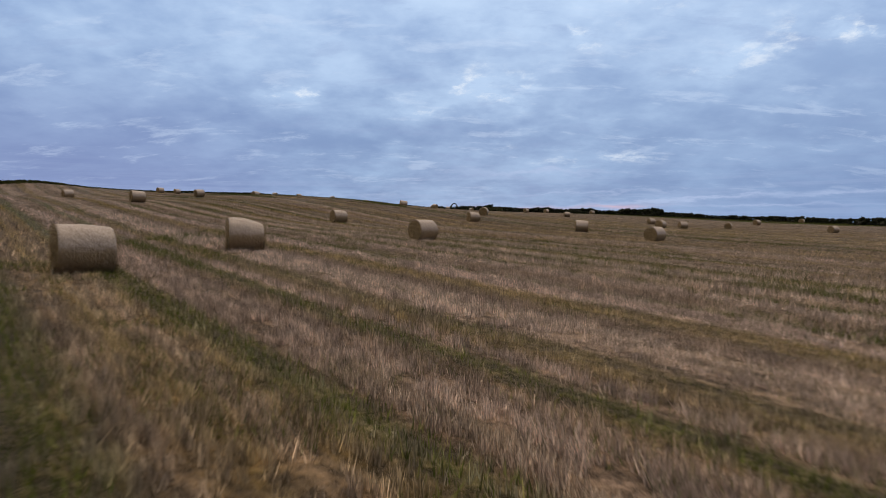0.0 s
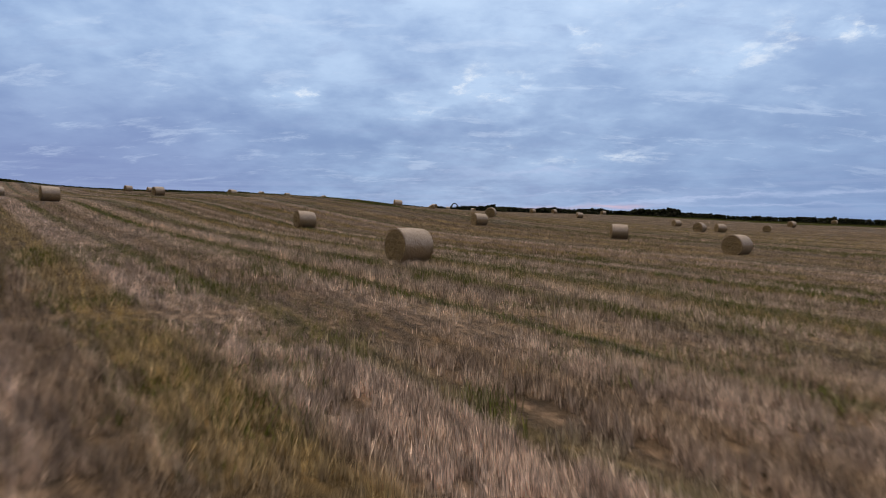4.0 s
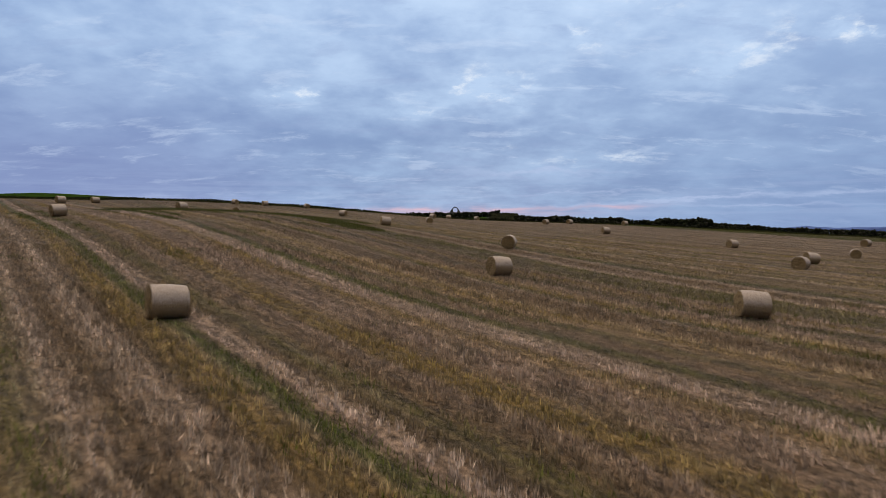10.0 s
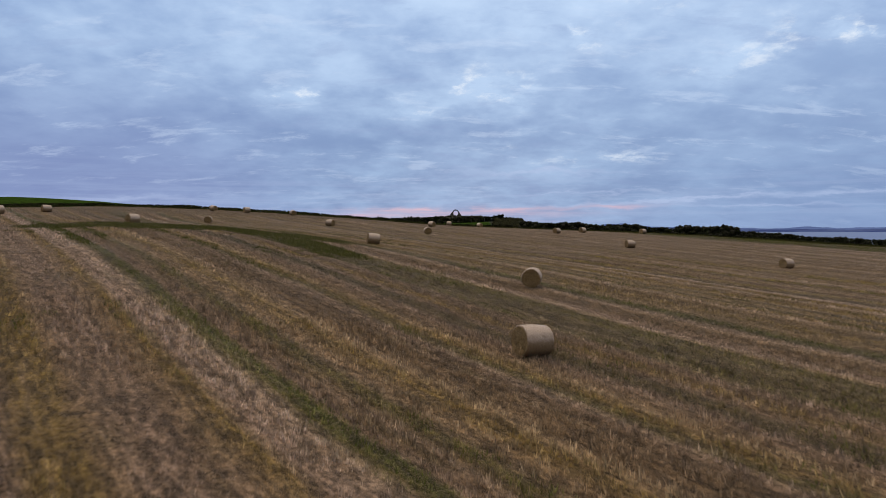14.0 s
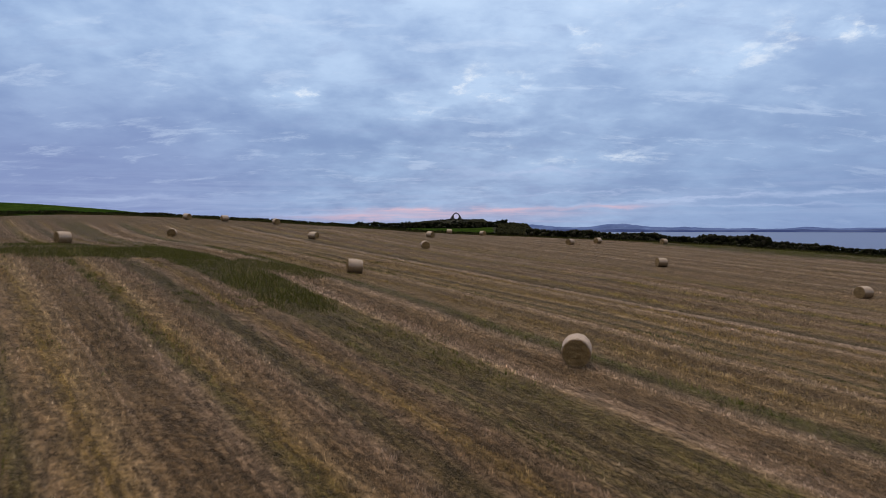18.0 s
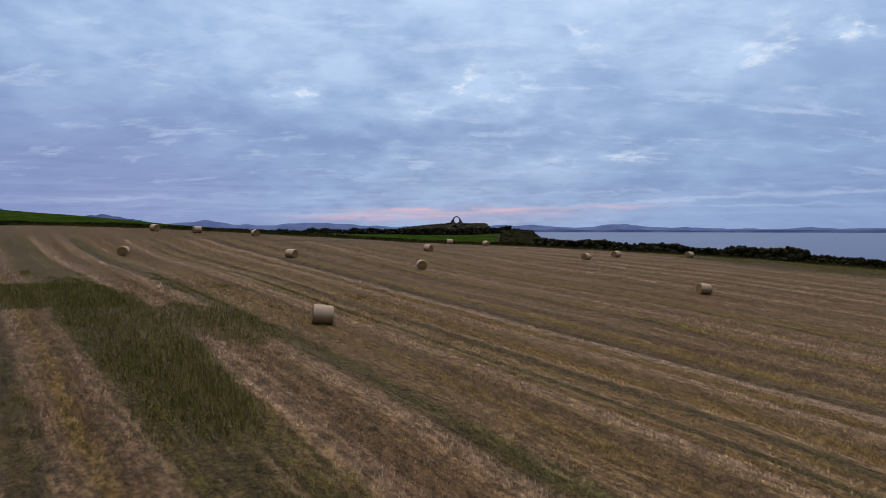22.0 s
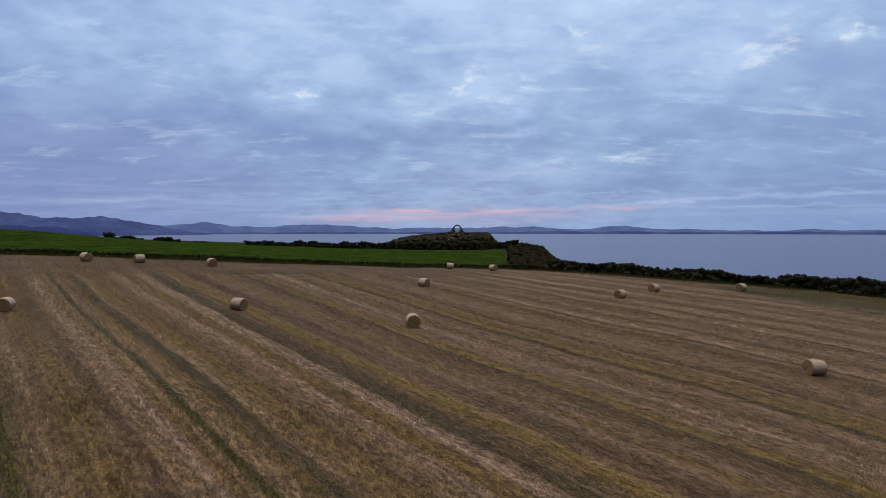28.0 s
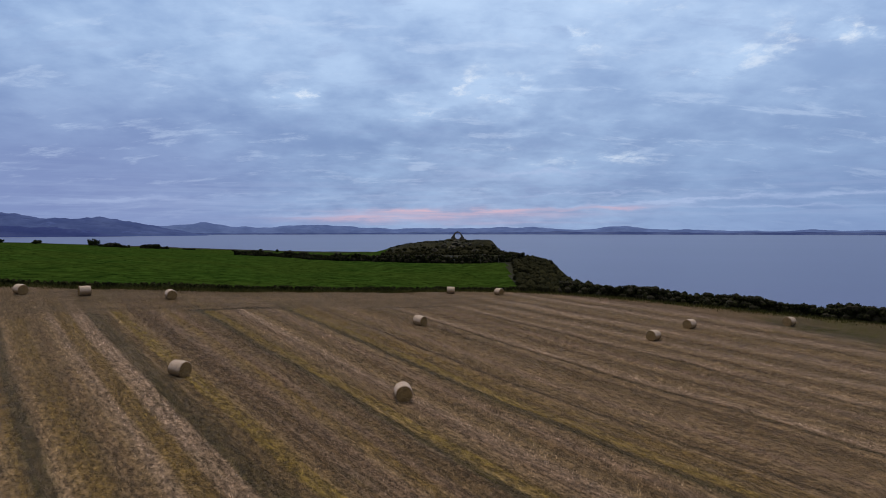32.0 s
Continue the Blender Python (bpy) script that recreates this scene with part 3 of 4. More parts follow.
def plain_wood(name, a, b):
    m, n = material(name)
    at = n.add("ShaderNodeTexCoord").outputs["Object"]
    color = n.mix(n.noise(n.add("ShaderNodeVectorMath", {0: at, 1: (9, 9, 0.8)}, operation="MULTIPLY").outputs[0], 3.0, 4.0, 0.6), a, b)
    finish(n, color, 0.85, None, spec=0.2)
    return m


M_FIELD, M_GRASS, M_SCRUB, M_WATER = stubble_floor(), pasture(), scrub_floor(), water()
# aerial haze is painted into these four far-land colours as blue
M_HILL_L = hill_haze_tone("far_hills_near_shore", (0.048, 0.072, 0.200), (0.072, 0.104, 0.250))
M_HILL_F = hill_haze_tone("dark_hills_on_the_near_shore", (0.034, 0.050, 0.165), (0.050, 0.070, 0.195))
M_HILL_R = hill_haze_tone("far_hills_across_bay", (0.085, 0.128, 0.300), (0.115, 0.168, 0.365))
M_SHORE = hill_haze_tone("low_far_shore", (0.044, 0.066, 0.185), (0.075, 0.105, 0.240))
M_LEAF = leaf_material("hedge_leaves", (0.015, 0.020, 0.008), (0.044, 0.052, 0.019))
M_GORSE = leaf_material("gorse_and_scrub_leaves", (0.014, 0.015, 0.008), (0.035, 0.034, 0.016))
M_LOW = leaf_material("low_hedge_leaves", (0.024, 0.028, 0.012), (0.066, 0.068, 0.030))
M_BANK = leaf_material("bank_grass", (0.050, 0.055, 0.018), (0.115, 0.110, 0.038))
# trunk wood, also the near-black filler standing in for shade inside hedges
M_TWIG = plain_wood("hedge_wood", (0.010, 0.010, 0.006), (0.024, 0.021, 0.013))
M_POST = plain_wood("grey_fence_wood", (0.07, 0.066, 0.058), (0.15, 0.142, 0.13))
M_STRAW = blade_material("cut_straw", [(0.0, (0.11, 0.074, 0.052)), (0.3, (0.30, 0.212, 0.170)), (0.65, (0.60, 0.452, 0.390)), (1.0, (0.92, 0.735, 0.650))], 0.72, 2.2, 0.7)
M_STRAW_FAR = blade_material("cut_straw_further_off", [(0.0, (0.26, 0.170, 0.108)), (0.3, (0.48, 0.335, 0.230)), (0.65, (0.72, 0.540, 0.410)), (1.0, (0.86, 0.680, 0.540))], 0.94, 0.6, 1.40)
M_LOOSE = blade_material("loose_bale_straw", [(0.0, (0.15, 0.090, 0.040)), (0.5, (0.27, 0.175, 0.085)), (1.0, (0.50, 0.36, 0.20))], 0, sheen=0.1)
M_RANK = blade_material("rank_hollow_weeds", [(0.0, (0.038, 0.043, 0.005)), (0.6, (0.080, 0.090, 0.010)), (1.0, (0.14, 0.124, 0.026))], 0.12, sheen=0.06)
M_WEED = blade_material("green_regrowth", [(0.0, (0.042, 0.052, 0.004)), (0.5, (0.086, 0.112, 0.007)), (0.85, (0.13, 0.132, 0.020)), (1.0, (0.30, 0.22, 0.09))], 0.12, sheen=0.06)
M_SIDE, M_END, M_STONE = bale_wrap(), bale_end(), stone()
M_CRAG = stone("lichened_crag", (0.030, 0.029, 0.022), (0.085, 0.078, 0.062))


# ---- mesh helpers ----
def raw(name, verts, faces, mat, parent=None, label="", smooth=False):
    """Mesh object from arrays; faces all of one size."""
    verts, faces = np.asarray(verts, np.float32), np.asarray(faces, np.int32)
    me = bpy.data.meshes.new(name)
    me.vertices.add(len(verts))
    me.vertices.foreach_set("co", verts.ravel())
    k = faces.shape[1]
    me.loops.add(faces.size)
    me.loops.foreach_set("vertex_index", faces.ravel())
    me.polygons.add(len(faces))
    me.polygons.foreach_set("loop_start", np.arange(0, faces.size, k, dtype=np.int32))
    me.polygons.foreach_set("use_smooth", np.full(len(faces), smooth))
    me.update(calc_edges=True)
    for m in (mat if isinstance(mat, (list, tuple)) else [mat]):
        me.materials.append(m)
    ob = new(name, me)
    if parent:
        ob.parent = parent
    if label:
        tagged(ob, label)
    return ob


def part(name, bm, mat, parent, label="", smooth=False):
    me = bpy.data.meshes.new(name)
    bm.normal_update()
    for f in bm.faces:
        f.smooth = smooth
    bm.to_mesh(me)
    bm.free()
    me.materials.append(mat)
    ob = new(name, me)
    ob.parent = parent
    if label:
        tagged(ob, label)
    return ob


def empty(name, m=Matrix()):
    ob = new(name)
    ob.empty_display_size = 0.2
    ob.matrix_world = m
    return ob


def rough_of(v, scale, seed=0.0):
    return noise.fractal(Vector((v[0] * scale + seed, v[1] * scale, v[2] * scale)), 0.9, 2.0, 4)


# ---- land and sea ----
def spaced(*runs):
    out = []
    for a, b, d in runs:
        out.append(np.arange(a, b, d))
    return np.concatenate(out + [[runs[-1][1]]])


def build_ground():
    xs = spaced((-900, -300, 30), (-300, -90, 7), (-90, 130, 1.0), (130, 240, 5))
    ys = spaced((-900, -60, 30), (-60, -6, 3), (-6, 228, 1.0), (228, 300, 2), (300, 440, 1.5), (440, 620, 10))
    X, Y = np.meshgrid(xs, ys)
    Z = ground(X, Y)
    lump = np.zeros_like(Z)
    rng = np.random.default_rng(4)
    for _ in range(26):                       # slow unevenness of the soil
        k, a, p = rng.uniform(0.12, 0.9), rng.uniform(0, 6.28), rng.uniform(0, 6.28)
        lump += np.sin((X * math.cos(a) + Y * math.sin(a)) * k + p) * 0.010 / k ** 0.3
    knoll = np.exp(-(((X - 5) / 34) ** 2 + ((Y - 396) / 28) ** 2))
    for _ in range(30):                       # crags of the knoll
        k, a, p = rng.uniform(0.15, 1.3), rng.uniform(0, 6.28), rng.uniform(0, 6.28)
        lump += knoll * np.sin((X * math.cos(a) + Y * math.sin(a)) * k + p) * 0.07 / k ** 0.5
    Z = Z + lump
    nx, ny = len(xs), len(ys)
    i = np.arange(nx * ny).reshape(ny, nx)
    faces = np.stack([i[:-1, :-1], i[:-1, 1:], i[1:, 1:], i[1:, :-1]], -1).reshape(-1, 4)
    ob = raw("ground", np.stack([X, Y, Z], -1).reshape(-1, 3), faces, [M_FIELD, M_GRASS, M_SCRUB], smooth=True)
    cx = (X[:-1, :-1] + X[1:, 1:]).ravel() / 2
    cy = (Y[:-1, :-1] + Y[1:, 1:]).ravel() / 2
    which = np.where(within(FIELD, cx, cy), 0, 1)
    rough = (side(COAST, cx, cy) < 12) & (which == 1)
    rough |= (which == 1) & (((cx - 8) / 32) ** 2 + ((cy - 394) / 34) ** 2 < 1)
    rough |= (which == 1) & (cx > np.clip(15.2 + (cy - 224) * 0.1, 15.2, 24)) & (cy > 60)
    rough |= (which == 1) & (cx > np.where(cy > 330, -24, -30)) & (cy > 287 - 0.25 * cx)
    ob.data.polygons.foreach_set("material_index", np.where(rough, 2, which).astype(np.int32))
    tagged(ob, "rolling stubble field, green pasture and rough coastal bank", "ground", kind="structure")


build_ground()

sea = raw("water", [(-4900, -900, SEA), (4900, -900, SEA), (4900, 4900, SEA), (-4900, 4900, SEA)], [(0, 1, 2, 3)], M_WATER)
tagged(sea, "calm grey-blue sea under an overcast sky", "sea", kind="structure")


def far_hills(name, a0, a1, near, far, height, mat, label, seed):
    """A strip of far land between two bearings (degrees right of +y); height(bearing) in metres over the sea."""
    n, m = 260, 14
    verts, faces = [], []
    for i in range(n + 1):
        a = a0 + (a1 - a0) * i / n
        s, c = math.sin(radians(a)), math.cos(radians(a))
        for j in range(m + 1):
            f = j / m
            d = near + (far - near) * f
            wob = noise.fractal(Vector((a * 0.55 + seed, f * 3.0, 0)), 0.75, 2.0, 7)
            rise = math.sin(min(f / 0.8, 1.0) * math.pi / 2) ** 1.3
            z = SEA - 4 + height(a) * rise * (1 + 0.16 * wob) + 4 * wob * f
            verts.append((d * s, d * c + 110, z))
    for i in range(n):
        for j in range(m):
            k = i * (m + 1) + j
            faces.append((k, k + m + 1, k + m + 2, k + 1))
    ob = raw(name, verts, faces, mat, smooth=True)
    return tagged(ob, label, "hills", kind="structure")


def humps(*rows):
    return lambda a: sum(h * math.exp(-((a - c) / w) ** 2) for c, w, h in rows)


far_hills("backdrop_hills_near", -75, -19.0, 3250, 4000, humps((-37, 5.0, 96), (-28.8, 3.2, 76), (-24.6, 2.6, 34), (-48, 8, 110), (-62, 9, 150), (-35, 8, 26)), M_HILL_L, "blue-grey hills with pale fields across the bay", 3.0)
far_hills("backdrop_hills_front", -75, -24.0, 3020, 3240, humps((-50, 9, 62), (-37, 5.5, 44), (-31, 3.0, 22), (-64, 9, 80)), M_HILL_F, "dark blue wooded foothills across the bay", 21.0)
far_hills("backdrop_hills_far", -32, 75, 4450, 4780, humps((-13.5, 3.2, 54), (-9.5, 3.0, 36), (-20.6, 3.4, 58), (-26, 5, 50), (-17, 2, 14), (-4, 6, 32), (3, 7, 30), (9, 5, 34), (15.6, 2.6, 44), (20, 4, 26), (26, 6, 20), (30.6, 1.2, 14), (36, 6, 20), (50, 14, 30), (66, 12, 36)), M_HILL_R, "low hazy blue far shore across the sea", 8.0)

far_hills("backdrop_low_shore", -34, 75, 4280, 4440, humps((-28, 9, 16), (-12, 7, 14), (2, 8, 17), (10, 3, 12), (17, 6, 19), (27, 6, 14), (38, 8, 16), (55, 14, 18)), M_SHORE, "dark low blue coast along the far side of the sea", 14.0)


# ---- round straw bales ----
BALE_R, BALE_L = 0.625, 1.22


def bale_prototype(seed, taper, sag):
    """taper: how much one end has slumped narrower; sag: how far the bale has settled out of round."""
    rng = random.Random(seed)
    top = empty("straw_bale")

    def slump(py):
        return 1 - taper * max(0.0, (py + 0.1) / 0.6) ** 1.2

    seg = 64
    prof = [(-0.5, 0.90), (-0.497, 0.945), (-0.485, 0.975), (-0.46, 0.992)] + [(-0.42 + 0.84 * k / 14, 1.0 + 0.012 * math.cos(math.pi * (k / 14 - 0.5))) for k in range(15)] + [(0.46, 0.992), (0.485, 0.975), (0.497, 0.945), (0.5, 0.90)]
    bm = bmesh.new()
    rings = []
    for py, pr in prof:
        ring = []
        for k in range(seg):
            a = 2 * math.pi * k / seg
            w = rough_of((math.cos(a) * 1.2, py * 3.0, math.sin(a) * 1.2), 1.0, seed * 7.3) * 0.022
            band = 0.004 * math.sin(py * 95 + seed)
            edge = 0.028 * rough_of((math.cos(a) * 6, 2.0 if py > 0 else -2.0, math.sin(a) * 6), 1.0, seed) * (abs(py) > 0.47)
            r = BALE_R * (pr + w + band + edge) * slump(py)
            x, z = r * math.cos(a) * (1 + sag), r * math.sin(a) * (1 - sag)
            z -= BALE_R * (1 - slump(py)) * 0.9
            if z < -0.90 * BALE_R:            # settled flat where it lies
                z = -0.90 * BALE_R + (z + 0.90 * BALE_R) * 0.45
            ring.append(bm.verts.new((x, py * BALE_L, z)))
        rings.append(ring)
    for a, b in zip(rings, rings[1:]):
        for k in range(seg):
            bm.faces.new((a[k], b[k], b[(k + 1) % seg], a[(k + 1) % seg]))
    part("side", bm, M_SIDE, top, "pale weathered straw in net wrap", smooth=True)
    for sgn in (-1, 1):
        bm = bmesh.new()
        loops = []
        for q in range(13):
            f = 1 - q / 12.5
            ring = []
            for k in range(seg):
                a = 2 * math.pi * k / seg
                r = BALE_R * 0.905 * f * slump(0.5 * sgn)
                ridge = 0.010 * math.sin(q * 2.4 + a * 1.0) + 0.045 * rough_of((f * 5 * math.cos(a), 5.0 * sgn, f * 5 * math.sin(a)), 1.0, seed)
                x, z = r * math.cos(a) * (1 + sag), r * math.sin(a) * (1 - sag) - BALE_R * (1 - slump(0.5 * sgn)) * 0.9
                if z < -0.90 * BALE_R:
                    z = -0.90 * BALE_R + (z + 0.90 * BALE_R) * 0.45
                ring.append(bm.verts.new((x, sgn * (BALE_L * 0.5 + (ridge if q else -0.004) + 0.012 * (1 - f)), z)))
            loops.append(ring)
        for a, b in zip(loops, loops[1:]):
            for k in range(seg):
                vs = (a[k], a[(k + 1) % seg], b[(k + 1) % seg], b[k])
                bm.faces.new(vs if sgn < 0 else vs[::-1])
        bm.faces.new(loops[-1] if sgn < 0 else loops[-1][::-1])
        end = part("end", bm, M_END, top, "ragged brown coiled straw end", smooth=True)
        # loose straws that hang out of the end
        verts, faces = [], []
        for _ in range(700):
            r, a = BALE_R * math.sqrt(rng.uniform(0.02, 0.98)), rng.uniform(0, 2 * math.pi)
            x, z = r * math.cos(a), r * math.sin(a)
            tang = a + math.pi / 2 + rng.uniform(-0.5, 0.5)
            ln = rng.uniform(0.08, 0.34)
            out = rng.uniform(0.01, 0.10)
            dx, dz = math.cos(tang) * ln, math.sin(tang) * ln - rng.uniform(0, 0.08)
            w = rng.uniform(0.004, 0.007)
            y0 = sgn * (BALE_L * 0.5 + 0.005)
            k = len(verts)
            verts += [(x, y0, z - w), (x, y0, z + w), (x + dx, y0 + sgn * out, max(z + dz, -BALE_R * 0.95))]
            faces.append((k, k + 1, k + 2))
        for _ in range(150):                   # strands that have slid down to the ground
            a, r = rng.uniform(-2.7, -0.45), BALE_R * rng.uniform(0.35, 0.95)
            x, z = r * math.cos(a), r * math.sin(a)
            y0, w = sgn * (BALE_L * 0.5 + rng.uniform(0.0, 0.05)), rng.uniform(0.002, 0.005)
            low = max(z - rng.uniform(0.15, 0.50), -BALE_R * rng.uniform(0.86, 0.93))
            k = len(verts)
            verts += [(x - w, y0, z), (x + w, y0, z), (x + rng.uniform(-0.12, 0.12), y0 + sgn * rng.uniform(0.02, 0.16), low)]
            faces.append((k, k + 1, k + 2))
        raw("loose_straw", verts, faces, M_LOOSE, end)
    return tagged(top, "round straw bale in net wrap lying on stubble", "bale", "round bales in the field")


BALE_KINDS = [(1, 0.03, 0.010), (2, 0.05, 0.025), (3, 0.0, 0.015), (4, 0.16, 0.0)]
prototypes = {}
bales = 0


def bale(x, y, turn, kind=None):
    """A bale at (x, y) on the land; its axis points turn degrees right of +y."""
    global bales
    a = radians(turn)
    ax = Vector((math.sin(a), math.cos(a), 0))
    e = 0.6
    ax.z = (gz(x + ax.x * e, y + ax.y * e) - gz(x - ax.x * e, y - ax.y * e)) / (2 * e)
    ax.normalize()
    across = Vector((math.cos(a), -math.sin(a), 0))
    upw = across.cross(ax).normalized()
    m = Matrix((across, ax, upw)).transposed().to_4x4()
    m.translation = Vector((x, y, gz(x, y))) + upw * (BALE_R * 0.925)
    kind = bales % 3 if kind is None else kind
    if kind not in prototypes:
        prototypes[kind] = bale_prototype(*BALE_KINDS[kind])
        prototypes[kind].matrix_world = m
    else:
        copy_thing(prototypes[kind], m)
    bales += 1


bale(14.02, 63.03, 96)
bale(-9.53, 56.67, 55)
bale(-1.15, 35.20, 48)
bale(-7.24, 22.67, 66, 3)
bale(-8.74, 15.09, 50)
bale(-51.89, 86.11, 39)
bale(93.49, 161.99, 45)
bale(62.85, 100.03, 70)
bale(16.49, 48.39, 51)
bale(31.25, 89.17, 47)
bale(38.59, 100.01, 84)
bale(51.78, 112.83, 31)
bale(68.23, 135.14, 58)
bale(3.52, 73.12, 64)
bale(5.90, 89.87, 14)
bale(-7.36, 114.99, 74)
bale(28.78, 144.58, 80)
bale(41.54, 124.11, 70)
bale(-39.12, 152.97, -15)
bale(-19.59, 157.39, -66)
bale(-2.55, 155.72, -10)
bale(-2.36, 182.38, -50)
bale(24.12, 180.48, 48)
bale(31.27, 188.26, 51)
bale(46.09, 192.40, 57)
bale(9.85, 215.91, -40)
bale(1.61, 214.22, 90)
bale(-37.39, 124.30, 35)
bale(-33.26, 187.20, -38)
bale(-42.97, 185.59, 50)
bale(-49.75, 184.16, -60)
bale(-63.81, 149.42, 43)
bale(-61.30, 134.95, 36)
bale(-37.57, 95.99, 41)
bale(-30.21, 61.53, 49)


# ---- hedges, scrub and trees ----
def leaf_cloud(rng, centres, radii, per, size, squash=0.8):
    """Small leaf triangles in and on many rounded clumps."""
    c = np.repeat(np.asarray(centres), per, 0)
    r = np.repeat(np.asarray(radii), per)[:, None]
    d = rng.normal(size=(len(c), 3))
    d /= np.linalg.norm(d, axis=1)[:, None]
    f = rng.uniform(0.55, 1.05, (len(c), 1))
    p = c + d * r * f * np.array([1, 1, squash])
    s = size * rng.uniform(0.6, 1.5, (len(c), 1))
    a = rng.normal(size=(len(c), 3))
    b = np.cross(d + 0.6 * rng.normal(size=(len(c), 3)), a)
    a /= np.linalg.norm(a, axis=1)[:, None]
    b /= np.linalg.norm(b, axis=1)[:, None] + 1e-9
    verts = np.stack([p - a * s * 0.5, p + a * s * 0.5, p + b * s, p + b * s * 0.4 - a * s], 1).reshape(-1, 3)
    k = np.arange(len(c))[:, None] * 4
    return verts, np.concatenate([k + 0, k + 1, k + 2, k + 3], 1)


def along(points, gap):
    out = []
    for (ax, ay), (bx, by) in zip(points, points[1:]):
        ln = math.hypot(bx - ax, by - ay)
        for i in range(max(1, int(ln / gap))):
            f = i * gap / ln
            out.append((ax + (bx - ax) * f, ay + (by - ay) * f, -(by - ay) / ln, (bx - ax) / ln))
    return out


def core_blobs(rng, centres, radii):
    """Dark filler added for the shaded heart of a hedge or bush: low-poly lumps, so that no daylight shows through its
    middle.
    """
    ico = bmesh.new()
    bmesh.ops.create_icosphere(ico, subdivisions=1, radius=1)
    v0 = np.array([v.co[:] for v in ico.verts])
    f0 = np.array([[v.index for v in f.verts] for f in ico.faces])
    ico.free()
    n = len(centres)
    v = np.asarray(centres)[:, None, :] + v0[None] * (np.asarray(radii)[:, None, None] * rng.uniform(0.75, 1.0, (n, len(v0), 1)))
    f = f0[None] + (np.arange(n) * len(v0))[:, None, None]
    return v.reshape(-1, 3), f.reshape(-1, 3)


def hedge(points, height, width, label, seed, per=46, leaf=0.20, gap=0.55, vary=0.35, mat=None):
    rng = np.random.default_rng(seed)
    top = empty("hedge")
    centres, radii = [], []
    for x, y, nx, ny in along(points, gap):
        swell = 1 + vary * max(-0.55, noise.fractal(Vector((x * 0.13, y * 0.13, seed)), 0.9, 2.0, 3)) + rng.normal() * 0.06
        h = max(0.45, height * swell)
        levels = max(3, int(h / 0.45))
        for lv in range(levels):
            f = (lv + 0.5) / levels
            off = rng.normal() * width * 0.28 * (1.15 - 0.5 * f)
            r = min(0.5 * width, h * 0.34, 0.8) * rng.uniform(0.7, 1.2) * (1.1 - 0.35 * f)
            px, py = x + nx * off + rng.normal() * 0.15, y + ny * off + rng.normal() * 0.15
            centres.append((px, py, gz(px, py) + f * h * 0.94))
            radii.append(r)
    v, f = leaf_cloud(rng, centres, radii, per, leaf)
    tagged(raw("foliage", v, f, mat or M_LEAF, top), kind="stuff")
    # added filler lumps, dark like the shaded inside of the hedge
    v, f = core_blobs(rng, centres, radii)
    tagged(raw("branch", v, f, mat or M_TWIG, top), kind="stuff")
    return tagged(top, label, "hedge")


hedge([(-110, 180), (-76, 187.5), (-48, 191), (-29, 198), (-15, 207)], 0.62, 1.5, "low rough field hedge between stubble and pasture", 11, per=34, leaf=0.15, gap=0.3, vary=0.30, mat=M_LOW)
hedge([(-15, 207), (0, 219), (14, 224), (22, 224)], 0.62, 1.4, "low ragged hedge along the far end of the field", 12, per=34, leaf=0.15, gap=0.3, vary=0.30, mat=M_LOW)
hedge([(22, 223.5), (32, 219), (46, 209.5), (57, 201.5)], 1.9, 2.0, "dark wind-clipped coastal hedge beside the stubble", 13, per=120, leaf=0.13, gap=0.38, vary=0.35)
hedge([(57, 201.5), (61, 199), (66, 193), (68, 191)], 2.0, 2.2, "tall dark end of the coastal hedge with an uneven top", 14, per=120, leaf=0.14, gap=0.38, vary=0.45)
hedge([(68, 191), (77, 187), (90, 174)], 1.5, 1.9, "low dark coastal hedge beside the stubble", 15, per=70, leaf=0.13, gap=0.32, vary=0.3)
hedge([(90, 174), (102, 154), (120, 109), (134, 40)], 1.6, 2.0, "low dark coastal hedge beside the stubble", 20, per=36, leaf=0.20, gap=0.36, vary=0.3)
hedge([(-31, 293), (-12, 287), (6, 283), (23, 280)], 2.2, 2.0, "dark overgrown hedge at the far side of the pasture", 16, per=44, leaf=0.24, gap=0.7, vary=0.3)
hedge([(-78, 345), (-56, 322), (-40, 300), (-31, 293)], 1.7, 1.8, "overgrown hedge climbing across the pasture", 17, per=36, leaf=0.24, gap=0.8, vary=0.5)
hedge([(-83, 20), (-82, 60), (-81, 106)], 0.34, 2.4, "rough low hedge on the field's upper edge", 18, per=34, leaf=0.15, gap=0.45, vary=0.3, mat=M_LOW)
hedge([(-81, 106), (-80.2, 122), (-79.6, 138)], 0.4, 3.0, "overgrown grassy hedge bank on the field's upper edge", 27, per=46, leaf=0.15, gap=0.40, vary=0.15, mat=M_BANK)
hedge([(-79.6, 138), (-78, 176)], 0.45, 2.4, "rough low hedge on the field's upper edge", 28, per=34, leaf=0.15, gap=0.45, vary=0.3, mat=M_LOW)
hedge([(-163, 406), (-148, 407)], 1.7, 1.8, "ragged piece of hedge on the pasture skyline", 19, per=40, leaf=0.26, gap=0.8, vary=0.7)
hedge([(-144, 407.5), (-130, 408)], 1.7, 1.8, "ragged piece of hedge on the pasture skyline", 24, per=40, leaf=0.26, gap=0.8, vary=0.8)
hedge([(-124, 408), (-117, 408)], 0.6, 1.4, "low scrubby bit of hedge on the pasture skyline", 25, per=36, leaf=0.24, gap=0.9, vary=0.8)


